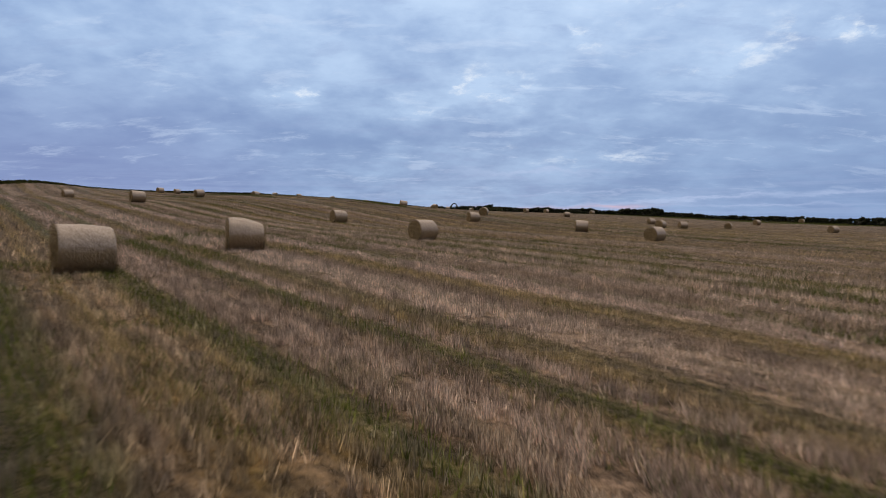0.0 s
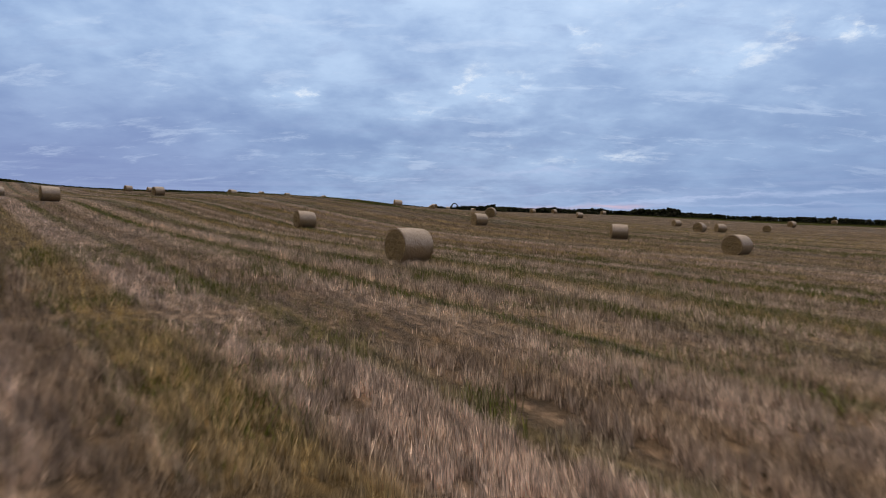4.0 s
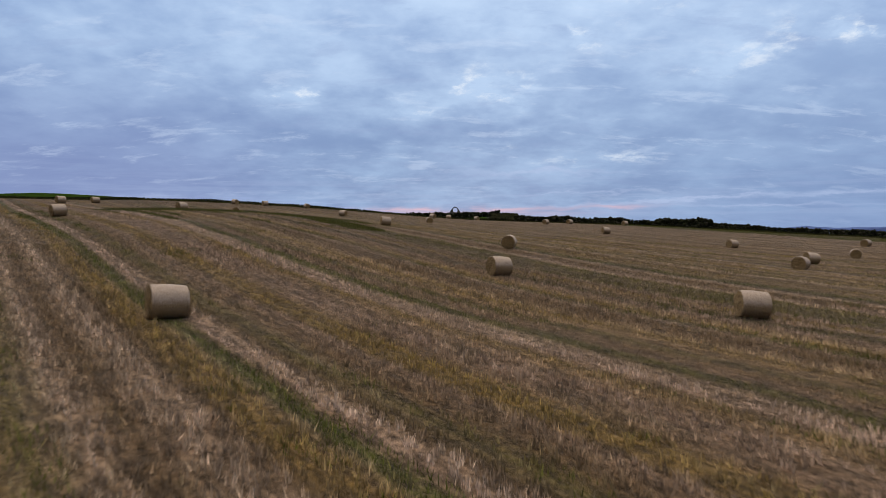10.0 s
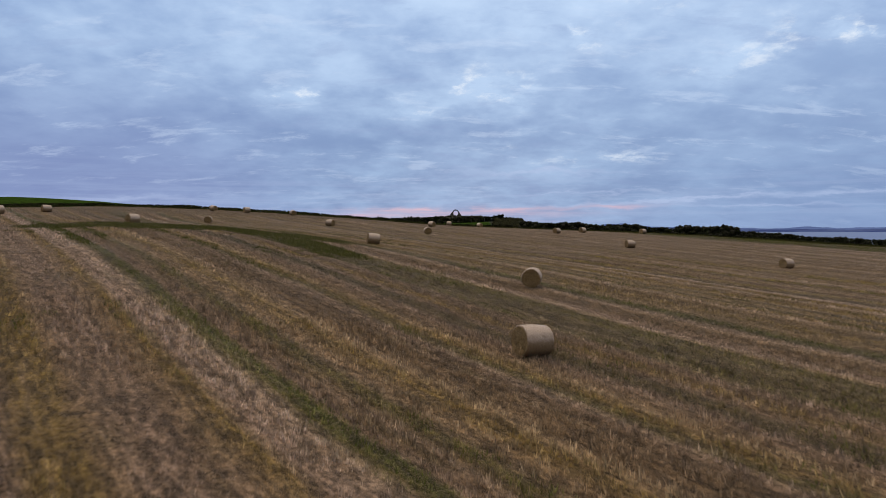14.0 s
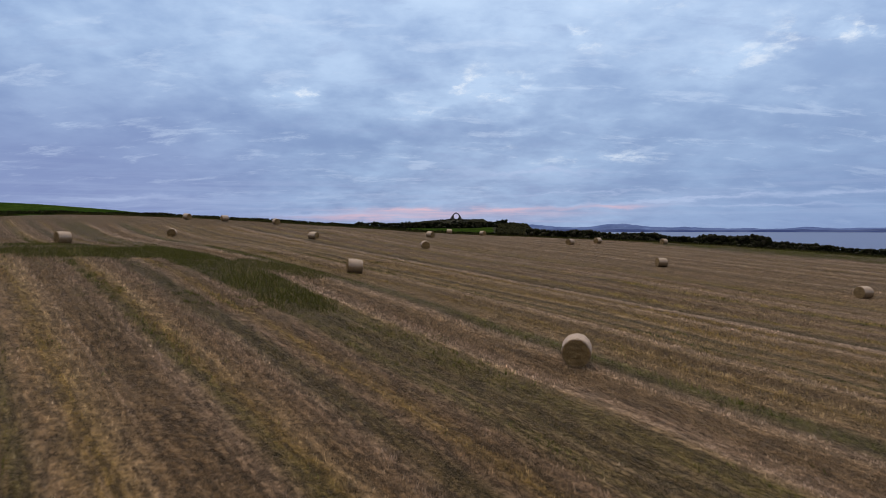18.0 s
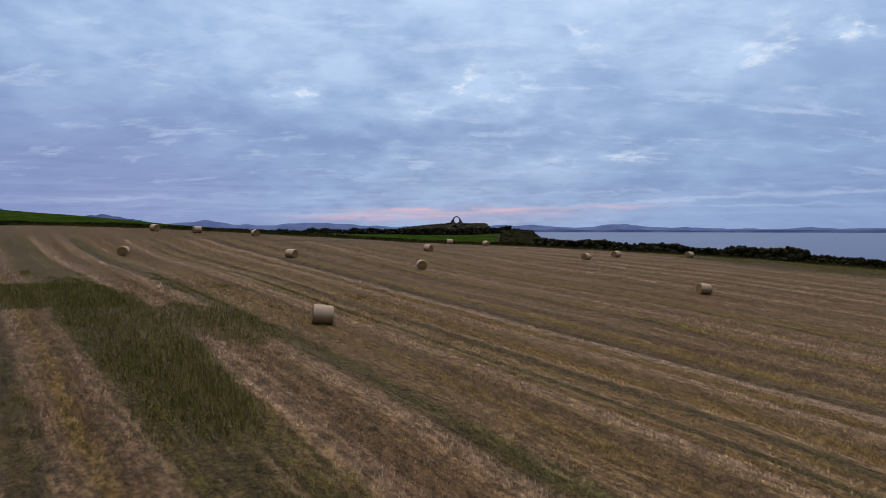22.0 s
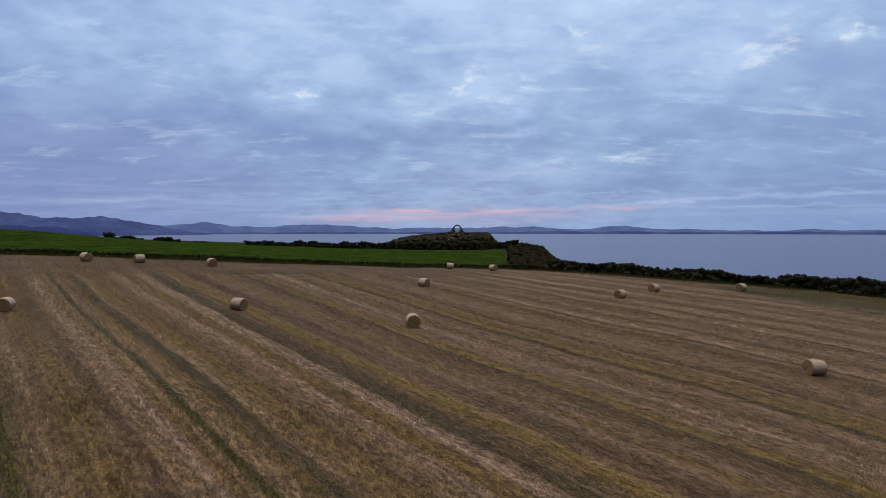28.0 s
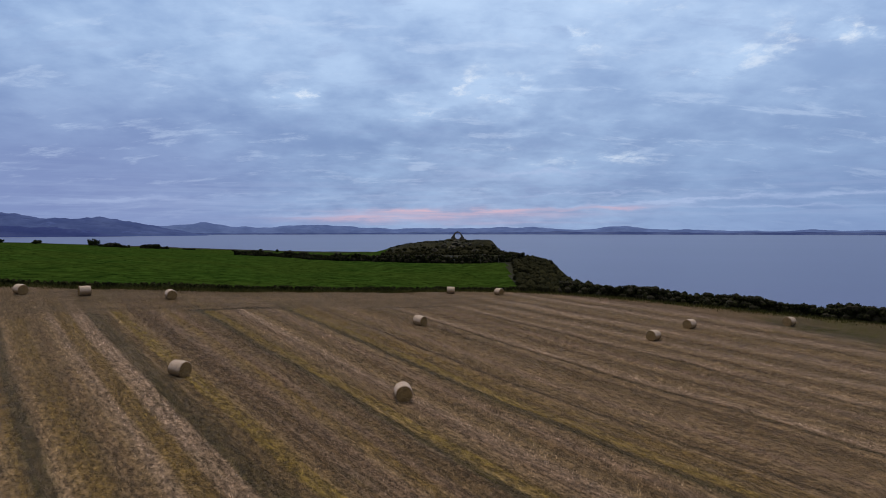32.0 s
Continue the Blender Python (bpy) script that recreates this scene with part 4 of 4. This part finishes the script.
def bank(points, label, seed, width=2.2):
    """Long grass on a field margin, in one mesh."""
    rng = np.random.default_rng(seed)
    pts = np.array(along(points, 0.10))
    pts = np.repeat(pts, 9, 0)
    n = len(pts)
    off = rng.normal(size=n) * width * 0.45
    x, y = pts[:, 0] + pts[:, 2] * off + rng.normal(size=n) * 0.2, pts[:, 1] + pts[:, 3] * off + rng.normal(size=n) * 0.2
    base = np.stack([x, y, ground(x, y) - 0.03], -1)
    a = rng.uniform(0, 6.28, n)
    h = rng.uniform(0.15, 0.6, n)
    wide = np.stack([np.cos(a), np.sin(a), np.zeros(n)], -1) * 0.05
    tip = base + np.stack([rng.normal(size=n) * 0.12, rng.normal(size=n) * 0.12, h], -1)
    v = np.stack([base - wide, base + wide, tip], 1).reshape(-1, 3)
    f = np.arange(3 * n).reshape(-1, 3)
    return tagged(raw("long_grass", v, f, M_BANK), label, "grass", kind="stuff")


bank([(-76, 186), (-48, 189.6), (-29, 196.5), (-15, 205.5), (0, 217.5), (13, 222.5)], "long pale grass along the far field hedge", 21, 1.2)
bank([(13, 222), (22, 221), (31, 216.5), (45, 206.5), (56, 199), (65, 193.5), (75, 183.5), (88, 170.5), (100, 152)], "rough grass margin below the coastal hedge", 22, 3.2)


bank([(-83, 60), (-82, 100), (-80, 135), (-78, 176)], "pale rough grass on the field's upper edge", 23, 2.6)


def scrub(count, place, size, label, seed, per=70, leaf=0.28):
    """A thicket: rounded bushes grown into one another."""
    rng = np.random.default_rng(seed)
    top = empty("thicket")
    centres, radii = [], []
    while len(centres) < count:
        x, y = place(rng)
        r = size * rng.uniform(0.55, 1.2)
        centres.append((x, y, gz(x, y) + r * 0.45))
        radii.append(r)
    v, f = leaf_cloud(rng, centres, radii, per, leaf)
    tagged(raw("foliage", v, f, M_GORSE, top), kind="stuff")
    # added filler lumps that close the bushes where only inner shade would show
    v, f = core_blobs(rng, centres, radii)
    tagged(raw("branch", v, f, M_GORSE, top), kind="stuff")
    return tagged(top, label, "thicket")


def on_headland(rng):
    while True:
        x, y = rng.uniform(14, 46), rng.uniform(222, 292)
        if side(COAST, x, y) > -9 and x > 13.9 + (y - 224) * 0.10:
            return x, y


def on_knoll_foot(rng):
    return rng.uniform(-24, 30), rng.uniform(352, 376)


def on_knoll(rng):
    return rng.uniform(-24, 30), 372 + 20 * abs(rng.normal())


scrub(900, on_headland, 0.95, "dense dark scrub covering the steep headland", 31, per=80, leaf=0.17)
scrub(170, on_knoll, 0.36, "low gorse and heather on the castle knoll", 33, per=80, leaf=0.16)
scrub(300, on_knoll_foot, 0.9, "dark scrub round the foot of the castle knoll", 32)


def tree(x, y, height, spread, seed, label):
    rng = np.random.default_rng(seed)
    z = gz(x, y)
    top = empty("tree", pose(x, y, z))
    bm = bmesh.new()
    r0 = height * 0.045
    rings = []
    for k in range(7):
        f = k / 6
        cx, cy = math.sin(f * 2 + seed) * 0.12 * height * f, math.cos(f * 3 + seed) * 0.06 * height * f
        rings.append([bm.verts.new((cx + r0 * (1 - 0.75 * f) * math.cos(a), cy + r0 * (1 - 0.75 * f) * math.sin(a), f * height * 0.7 - 0.1)) for a in np.linspace(0, 2 * math.pi, 8, endpoint=False)])
    for a, b in zip(rings, rings[1:]):
        for k in range(8):
            bm.faces.new((a[k], a[(k + 1) % 8], b[(k + 1) % 8], b[k]))
    for _ in range(6):                         # limbs
        f, a = rng.uniform(0.35, 0.95), rng.uniform(0, 6.28)
        s = Vector((math.sin(f * 2 + seed) * 0.12 * height * f, math.cos(f * 3 + seed) * 0.06 * height * f, f * height * 0.68))
        e = s + Vector((math.cos(a) * spread * 0.7, math.sin(a) * spread * 0.7, height * 0.22))
        w = r0 * 0.4
        q = [bm.verts.new(s + Vector((w * math.cos(b), w * math.sin(b), 0))) for b in (0, 2.1, 4.2)]
        t = bm.verts.new(e)
        for k in range(3):
            bm.faces.new((q[k], q[(k + 1) % 3], t))
    part("trunk", bm, M_TWIG, top)
    n = 26
    d = rng.normal(size=(n, 3))
    d /= np.linalg.norm(d, axis=1)[:, None]
    c = np.array([0, 0, height * 0.52]) + d * np.array([spread * 0.75, spread * 0.75, height * 0.40]) * rng.uniform(0.3, 1, (n, 1))
    v, f = leaf_cloud(rng, c, rng.uniform(0.16, 0.34, n) * spread, 60, 0.28)
    raw("crown", v, f, M_LEAF, top)
    return tagged(top, label, "tree")


tree(-166, 406, 3.6, 3.6, 41, "small round-headed tree on the pasture skyline")
tree(-192, 405, 1.8, 2.6, 42, "low spreading tree on the pasture skyline")
tree(-209, 404, 1.6, 2.2, 43, "small tree on the pasture skyline")
tree(-137, 407.5, 2.1, 2.8, 44, "low bushy tree by the far hedge")
tree(-87, 408, 1.4, 0.9, 46, "wind-bent thorn tree on the skyline")
tree(-79, 408, 1.2, 0.8, 47, "wind-bent thorn tree on the skyline")


# ---- the ruin on its knoll ----
def ruin(x, y):
    z = gz(x, y) - 0.4
    top = empty("castle_ruin", pose(x, y, z, 0, 0, -6))
    # arched gable: a ragged outer edge round an almost round opening
    bm = bmesh.new()
    n, mid, inner = 48, 2.6, 1.48
    front, back = [], []
    for k in range(n):
        a = 2 * math.pi * k / n
        jag = noise.fractal(Vector((math.cos(a) * 2.2, math.sin(a) * 2.2, 4.0)), 0.8, 2.0, 4)
        low = min(1.0, max(0.0, (0.45 - math.sin(a)) / 1.1))
        ro = 2.02 + 0.20 * jag + (1.7 + 0.6 * jag) * low * low * (3 - 2 * low)
        ri = inner + 0.10 * noise.noise(Vector((math.cos(a) * 3, math.sin(a) * 3, 9.0)))
        rows = []
        for yy, push in ((-0.75, 1.0), (0.75, 0.97)):
            for f in (0, 0.33, 0.66, 1):
                r = ri + (ro * push - ri) * f
                px, pz = r * math.cos(a) * 0.94, mid + r * math.sin(a)
                bulge = 0.10 * noise.noise(Vector((px, pz, yy * 3)))
                rows.append(bm.verts.new((px, yy + bulge, max(pz, -0.6))))
        front.append(rows)
    for a, b in zip(front, front[1:] + front[:1]):
        for k in range(3):
            bm.faces.new((a[k], a[k + 1], b[k + 1], b[k]))
            bm.faces.new((a[k + 4], b[k + 4], b[k + 5], a[k + 5]))
        bm.faces.new((a[0], b[0], b[4], a[4]))
        bm.faces.new((a[3], a[7], b[7], b[3]))
    bmesh.ops.recalc_face_normals(bm, faces=bm.faces)
    part("arch", bm, M_STONE, top, "broken round stone arch")

    def block(name, cx, cy, w, d, h, seed, lab):
        bm = bmesh.new()
        nx, nz = 7, 6
        grid = {}
        for i in range(nx + 1):
            fi = i / nx
            tall = h * (0.72 + 0.5 * noise.noise(Vector((fi * 2.5, seed, 1.0))) - 0.35 * abs(fi - 0.5))
            for j in range(nz + 1):
                fj = j / nz
                for s in (0, 1):
                    o = 0.14 * noise.noise(Vector((fi * 4, fj * 4, seed + s * 5)))
                    grid[i, j, s] = bm.verts.new((cx + (fi - 0.5) * w * (1.1 - 0.25 * fj), cy + (s - 0.5) * d * (1.1 - 0.2 * fj) + o, -0.6 + fj * (tall + 0.6)))
        for i in range(nx):
            for j in range(nz):
                bm.faces.new((grid[i, j, 0], grid[i + 1, j, 0], grid[i + 1, j + 1, 0], grid[i, j + 1, 0]))
                bm.faces.new((grid[i, j, 1], grid[i, j + 1, 1], grid[i + 1, j + 1, 1], grid[i + 1, j, 1]))
            bm.faces.new((grid[i, nz, 0], grid[i + 1, nz, 0], grid[i + 1, nz, 1], grid[i, nz, 1]))
        for j in range(nz):
            bm.faces.new((grid[0, j, 0], grid[0, j + 1, 0], grid[0, j + 1, 1], grid[0, j, 1]))
            bm.faces.new((grid[nx, j, 0], grid[nx, j, 1], grid[nx, j + 1, 1], grid[nx, j + 1, 0]))
        part(name, bm, M_STONE, top, lab)

    block("wall_stub", -3.0, 0.2, 2.6, 1.6, 1.9, 2.0, "crumbled stone wall end")
    block("wall_stub", 3.1, 0.1, 2.8, 1.6, 1.5, 5.0, "crumbled stone wall end")
    block("footing", -5.4, 0.6, 2.6, 1.8, 1.2, 8.0, "low tumbled footing")
    block("footing", 5.6, 0.4, 2.4, 1.8, 0.9, 11.0, "low tumbled footing")
    return tagged(top, "ruined grey stone castle wall with a round arch on a knoll", "castle ruin")


ruin(7.2, 397)


def outcrop(x, y, r, seed):
    bm = bmesh.new()
    bmesh.ops.create_icosphere(bm, subdivisions=3, radius=1)
    for v in bm.verts:
        k = 1 + 0.55 * noise.fractal(v.co * 1.6 + Vector((seed * 3.1, 0, 0)), 0.7, 2.0, 4)
        v.co = Vector((v.co.x * k * r, v.co.y * k * r * 0.8, v.co.z * k * r * 0.7))
    me = bpy.data.meshes.new("rock_outcrop")
    bm.to_mesh(me)
    bm.free()
    me.materials.append(M_CRAG)
    ob = new("rock_outcrop", me)
    ob.matrix_world = pose(x, y, gz(x, y), 0, 0, seed * 40)
    tagged(ob, "grey rock breaking out of the castle knoll", "rock", "crags of the knoll")


for k, (x, y, r) in enumerate([(1, 377, 1.5), (4, 375, 1.9), (9, 376, 1.6), (-3, 374, 1.2), (12, 378, 1.3), (6, 379, 2.2), (17, 377, 1.1), (-8, 377, 1.0), (14, 373, 1.2), (22, 379, 1.2)]):
    outcrop(x, y, r, k + 1)


def fence(points, label):
    top = empty("fence")
    spots = along(points, 4.8)
    bm = bmesh.new()
    bmesh.ops.create_cube(bm, size=1)
    for v in bm.verts:
        v.co = Vector((v.co.x * (0.11 if v.co.z > 0 else 0.13), v.co.y * (0.11 if v.co.z > 0 else 0.13), v.co.z * 1.7 + 0.55))
    bmesh.ops.bevel(bm, geom=bm.edges[:], offset=0.012, segments=1)
    first = part("post", bm, M_POST, top, "weathered grey wooden post")
    for i, (x, y, _, _) in enumerate(spots):
        ob = first if i == 0 else first.copy()
        if i:
            scene.collection.objects.link(ob)
        ob.matrix_world = pose(x, y, gz(x, y), (i * 37 % 7) - 3, (i * 53 % 7) - 3, i * 31)
    for h in (0.5, 0.85, 1.15):
        verts, faces = [], []
        for i, (x, y, _, _) in enumerate(spots):
            z = gz(x, y) + h
            verts += [(x, y - 0.08, z), (x, y - 0.08, z + 0.012), (x, y - 0.068, z + 0.006)]
            if i:
                b = 3 * i
                faces += [(b - 3 + q, b + q, b + (q + 1) % 3, b - 3 + (q + 1) % 3) for q in range(3)]
        raw("wire", verts, faces, M_POST, top)
    return tagged(top, label, "fence")


fence([(10.6, 279.4), (15.4, 278.6), (20.2, 277.8), (25.0, 277.0)], "grey post and wire fence in front of a hedge")


# ---- standing stubble and regrowth, straw by straw ----
def row_u(x, y):
    return x * RU[0] + y * RU[1]


def near_any(u, centres, half):
    out = np.zeros(u.shape, bool)
    for c in centres:
        out |= np.abs(u - c) < half
    return out


def value_noise(x, y, cell, seed):
    """Smooth random field between 0 and 1."""
    rng = np.random.default_rng(seed)
    t = rng.uniform(0, 1, (128, 128))
    gx, gy = x / cell, y / cell
    ix, iy = np.floor(gx).astype(int), np.floor(gy).astype(int)
    fx, fy = step(0, 1, gx - ix), step(0, 1, gy - iy)
    q = lambda i, j: t[i % 128, j % 128]
    return (q(ix, iy) * (1 - fx) + q(ix + 1, iy) * fx) * (1 - fy) + (q(ix, iy + 1) * (1 - fx) + q(ix + 1, iy + 1) * fx) * fy


def blades(name, x, y, height, width, lean, mat, seed, label, category):
    rng = np.random.default_rng(seed)
    n = len(x)
    base = np.stack([x, y, ground(x, y) - 0.02], -1)
    a = rng.uniform(0, 6.28, n)
    wide = np.stack([np.cos(a), np.sin(a), np.zeros(n)], -1) * width[:, None]
    b = rng.uniform(0, 6.28, n)
    push = rng.normal(size=n) * lean * height
    tip = base + np.stack([np.cos(b) * push, np.sin(b) * push, height + 0.02], -1)
    v = np.stack([base - wide, base + wide, tip], 1).reshape(-1, 3)
    f = np.arange(3 * n).reshape(-1, 3)
    return tagged(raw(name, v, f, mat), label, category, kind="stuff")


def weedy_at(x, y):
    """How weedy the hollows are at a place, 0 to 1."""
    out = np.zeros(x.shape)
    for cx, cy, ru, rv in WEED_PATCHES:
        du, dv = (x - cx) * RU[0] + (y - cy) * RU[1], (x - cx) * RV[0] + (y - cy) * RV[1]
        out = np.maximum(out, step(1.0, 0.3, (du / ru) ** 2 + (dv / rv) ** 2))
    return out * step(0.25, 0.6, out + 0.9 * (value_noise(row_u(x, y), (x * RV[0] + y * RV[1]) * 0.35, 2.2, 12) - 0.5))


def strew(x0, x1, y0, y1, per_m2, seed, each=1):
    """Plants on drill rows 14 cm apart, with some straws each."""
    rng = np.random.default_rng(seed)
    n = int((x1 - x0) * (y1 - y0) * per_m2)
    x, y = rng.uniform(x0, x1, n), rng.uniform(y0, y1, n)
    u = row_u(x, y)
    want = np.round(u / 0.14) * 0.14 + rng.normal(size=n) * 0.02
    x, y = x + (want - u) * RU[0], y + (want - u) * RU[1]
    return rng, x, y


def stubble(tag, x0, x1, y0, y1, per_m2, each, thick, seed):
    rng, x, y = strew(x0, x1, y0, y1, per_m2, seed)
    inside = within(FIELD, x, y)
    x, y = x[inside], y[inside]
    u, v = row_u(x, y), x * RV[0] + y * RV[1]
    band = value_noise(u, v * 0.03, 1.1, 5)
    clump = 0.55 * value_noise(x, y, 0.45, 6) + 0.45 * value_noise(x, y, 0.17, 7)
    good = np.where(near_any(u, PALE_STRIPS, 0.45), 1.0, 0.55 + 0.3 * band)
    keep = rng.uniform(0, 1, len(x)) < good * step(0.32, 0.56, clump) * 1.15
    keep &= ~(near_any(u, GREEN_STRIPS, 0.45) & (rng.uniform(0, 1, len(x)) < 0.6))
    keep &= ~(near_any(u, LUSH_STRIPS, 0.22) & (rng.uniform(0, 1, len(x)) < 0.85))
    keep &= rng.uniform(0, 1, len(x)) > 1.0 * weedy_at(x, y)
    keep &= ~(near_any(u, WHEEL_TRACKS, 0.28) & (rng.uniform(0, 1, len(x)) < 0.9))
    x, y, tall = x[keep], y[keep], (0.75 + 0.5 * band)[keep]
    site = rng.uniform(0.7, 1.25, len(x)) * tall
    x, y, site = np.repeat(x, each), np.repeat(y, each), np.repeat(site, each)
    n = len(x)
    x, y = x + rng.normal(size=n) * 0.022, y + rng.normal(size=n) * 0.022
    h = (rng.uniform(0.08, 0.22, n) if tag in ("near", "middle") else rng.uniform(0.07, 0.16, n)) * site
    blades("straw_stubble", x, y, h, rng.uniform(0.6, 1.3, n) * thick, 0.36, M_STRAW if tag == "near" else M_STRAW_FAR, seed + 1, "pale cut straw stubble standing in drill rows", "stubble")


def regrowth(x0, x1, y0, y1, per_m2, thick, seed, more=0.0, tall=0.0):
    rng, x, y = strew(x0, x1, y0, y1, per_m2, seed)
    inside = within(FIELD, x, y)
    x, y = x[inside], y[inside]
    u = row_u(x, y)
    patch = value_noise(x, y, 2.2, 8) * 0.6 + value_noise(x, y, 0.6, 9) * 0.4
    strip = near_any(u, WEEDY_STRIPS, 0.35) | near_any(u, WHEEL_TRACKS, 0.25)
    keep = (patch > 0.80 - more) | (strip & (patch > 0.66 - more)) | (near_any(u, GREEN_STRIPS, 0.4) & (patch > 0.52)) | (near_any(u, LUSH_STRIPS, 0.25) & (patch > 0.16)) | (weedy_at(x, y) * (0.4 + patch) > rng.uniform(0.05, 0.95, len(x)))
    x, y = x[keep], y[keep]
    n = len(x)
    blades("grass_regrowth", x, y, rng.uniform(0.05, 0.20, n) + tall * weedy_at(x, y) * rng.uniform(0.3, 1.0, n), rng.uniform(0.7, 1.4, n) * thick, 0.5, M_RANK if tall else M_WEED, seed + 1, "green grass regrowth between the stubble rows", "grass")


stubble("near", -6.5, 6.5, 3, 22, 240, 11, 0.0062, 60)
stubble("near", -10, 10, 2.5, 42, 78, 9, 0.0080, 61)
stubble("near", 10, 24, 8, 46, 54, 7, 0.0105, 62)
stubble("near", -24, -10, 8, 46, 54, 7, 0.0105, 63)
stubble("middle", -16, 18, 42, 76, 50, 6, 0.0140, 64)
stubble("side", 18, 46, 46, 76, 42, 3, 0.0190, 65)
stubble("side", -46, -16, 46, 76, 42, 3, 0.0190, 66)
stubble("side", 24, 44, 14, 46, 42, 3, 0.0185, 67)
stubble("side", -42, -24, 14, 46, 42, 3, 0.0185, 68)
stubble("far", -24, 30, 76, 130, 34, 4, 0.0140, 69)
stubble("far", -60, -24, 76, 130, 19, 4, 0.0170, 70)
stubble("far", 30, 70, 76, 130, 19, 4, 0.0170, 80)
stubble("last", -76, 95, 130, 222, 9, 3, 0.0175, 81)
regrowth(-12, 14, 2.5, 42, 290, 0.0078, 71, 0.21)
regrowth(-30, 36, 42, 76, 80, 0.011, 72)
regrowth(-46, 45, 76, 130, 30, 0.016, 73)
regrowth(-46, -4, 92, 134, 70, 0.017, 82, tall=0.20)
regrowth(38, 104, 130, 205, 26, 0.022, 83)
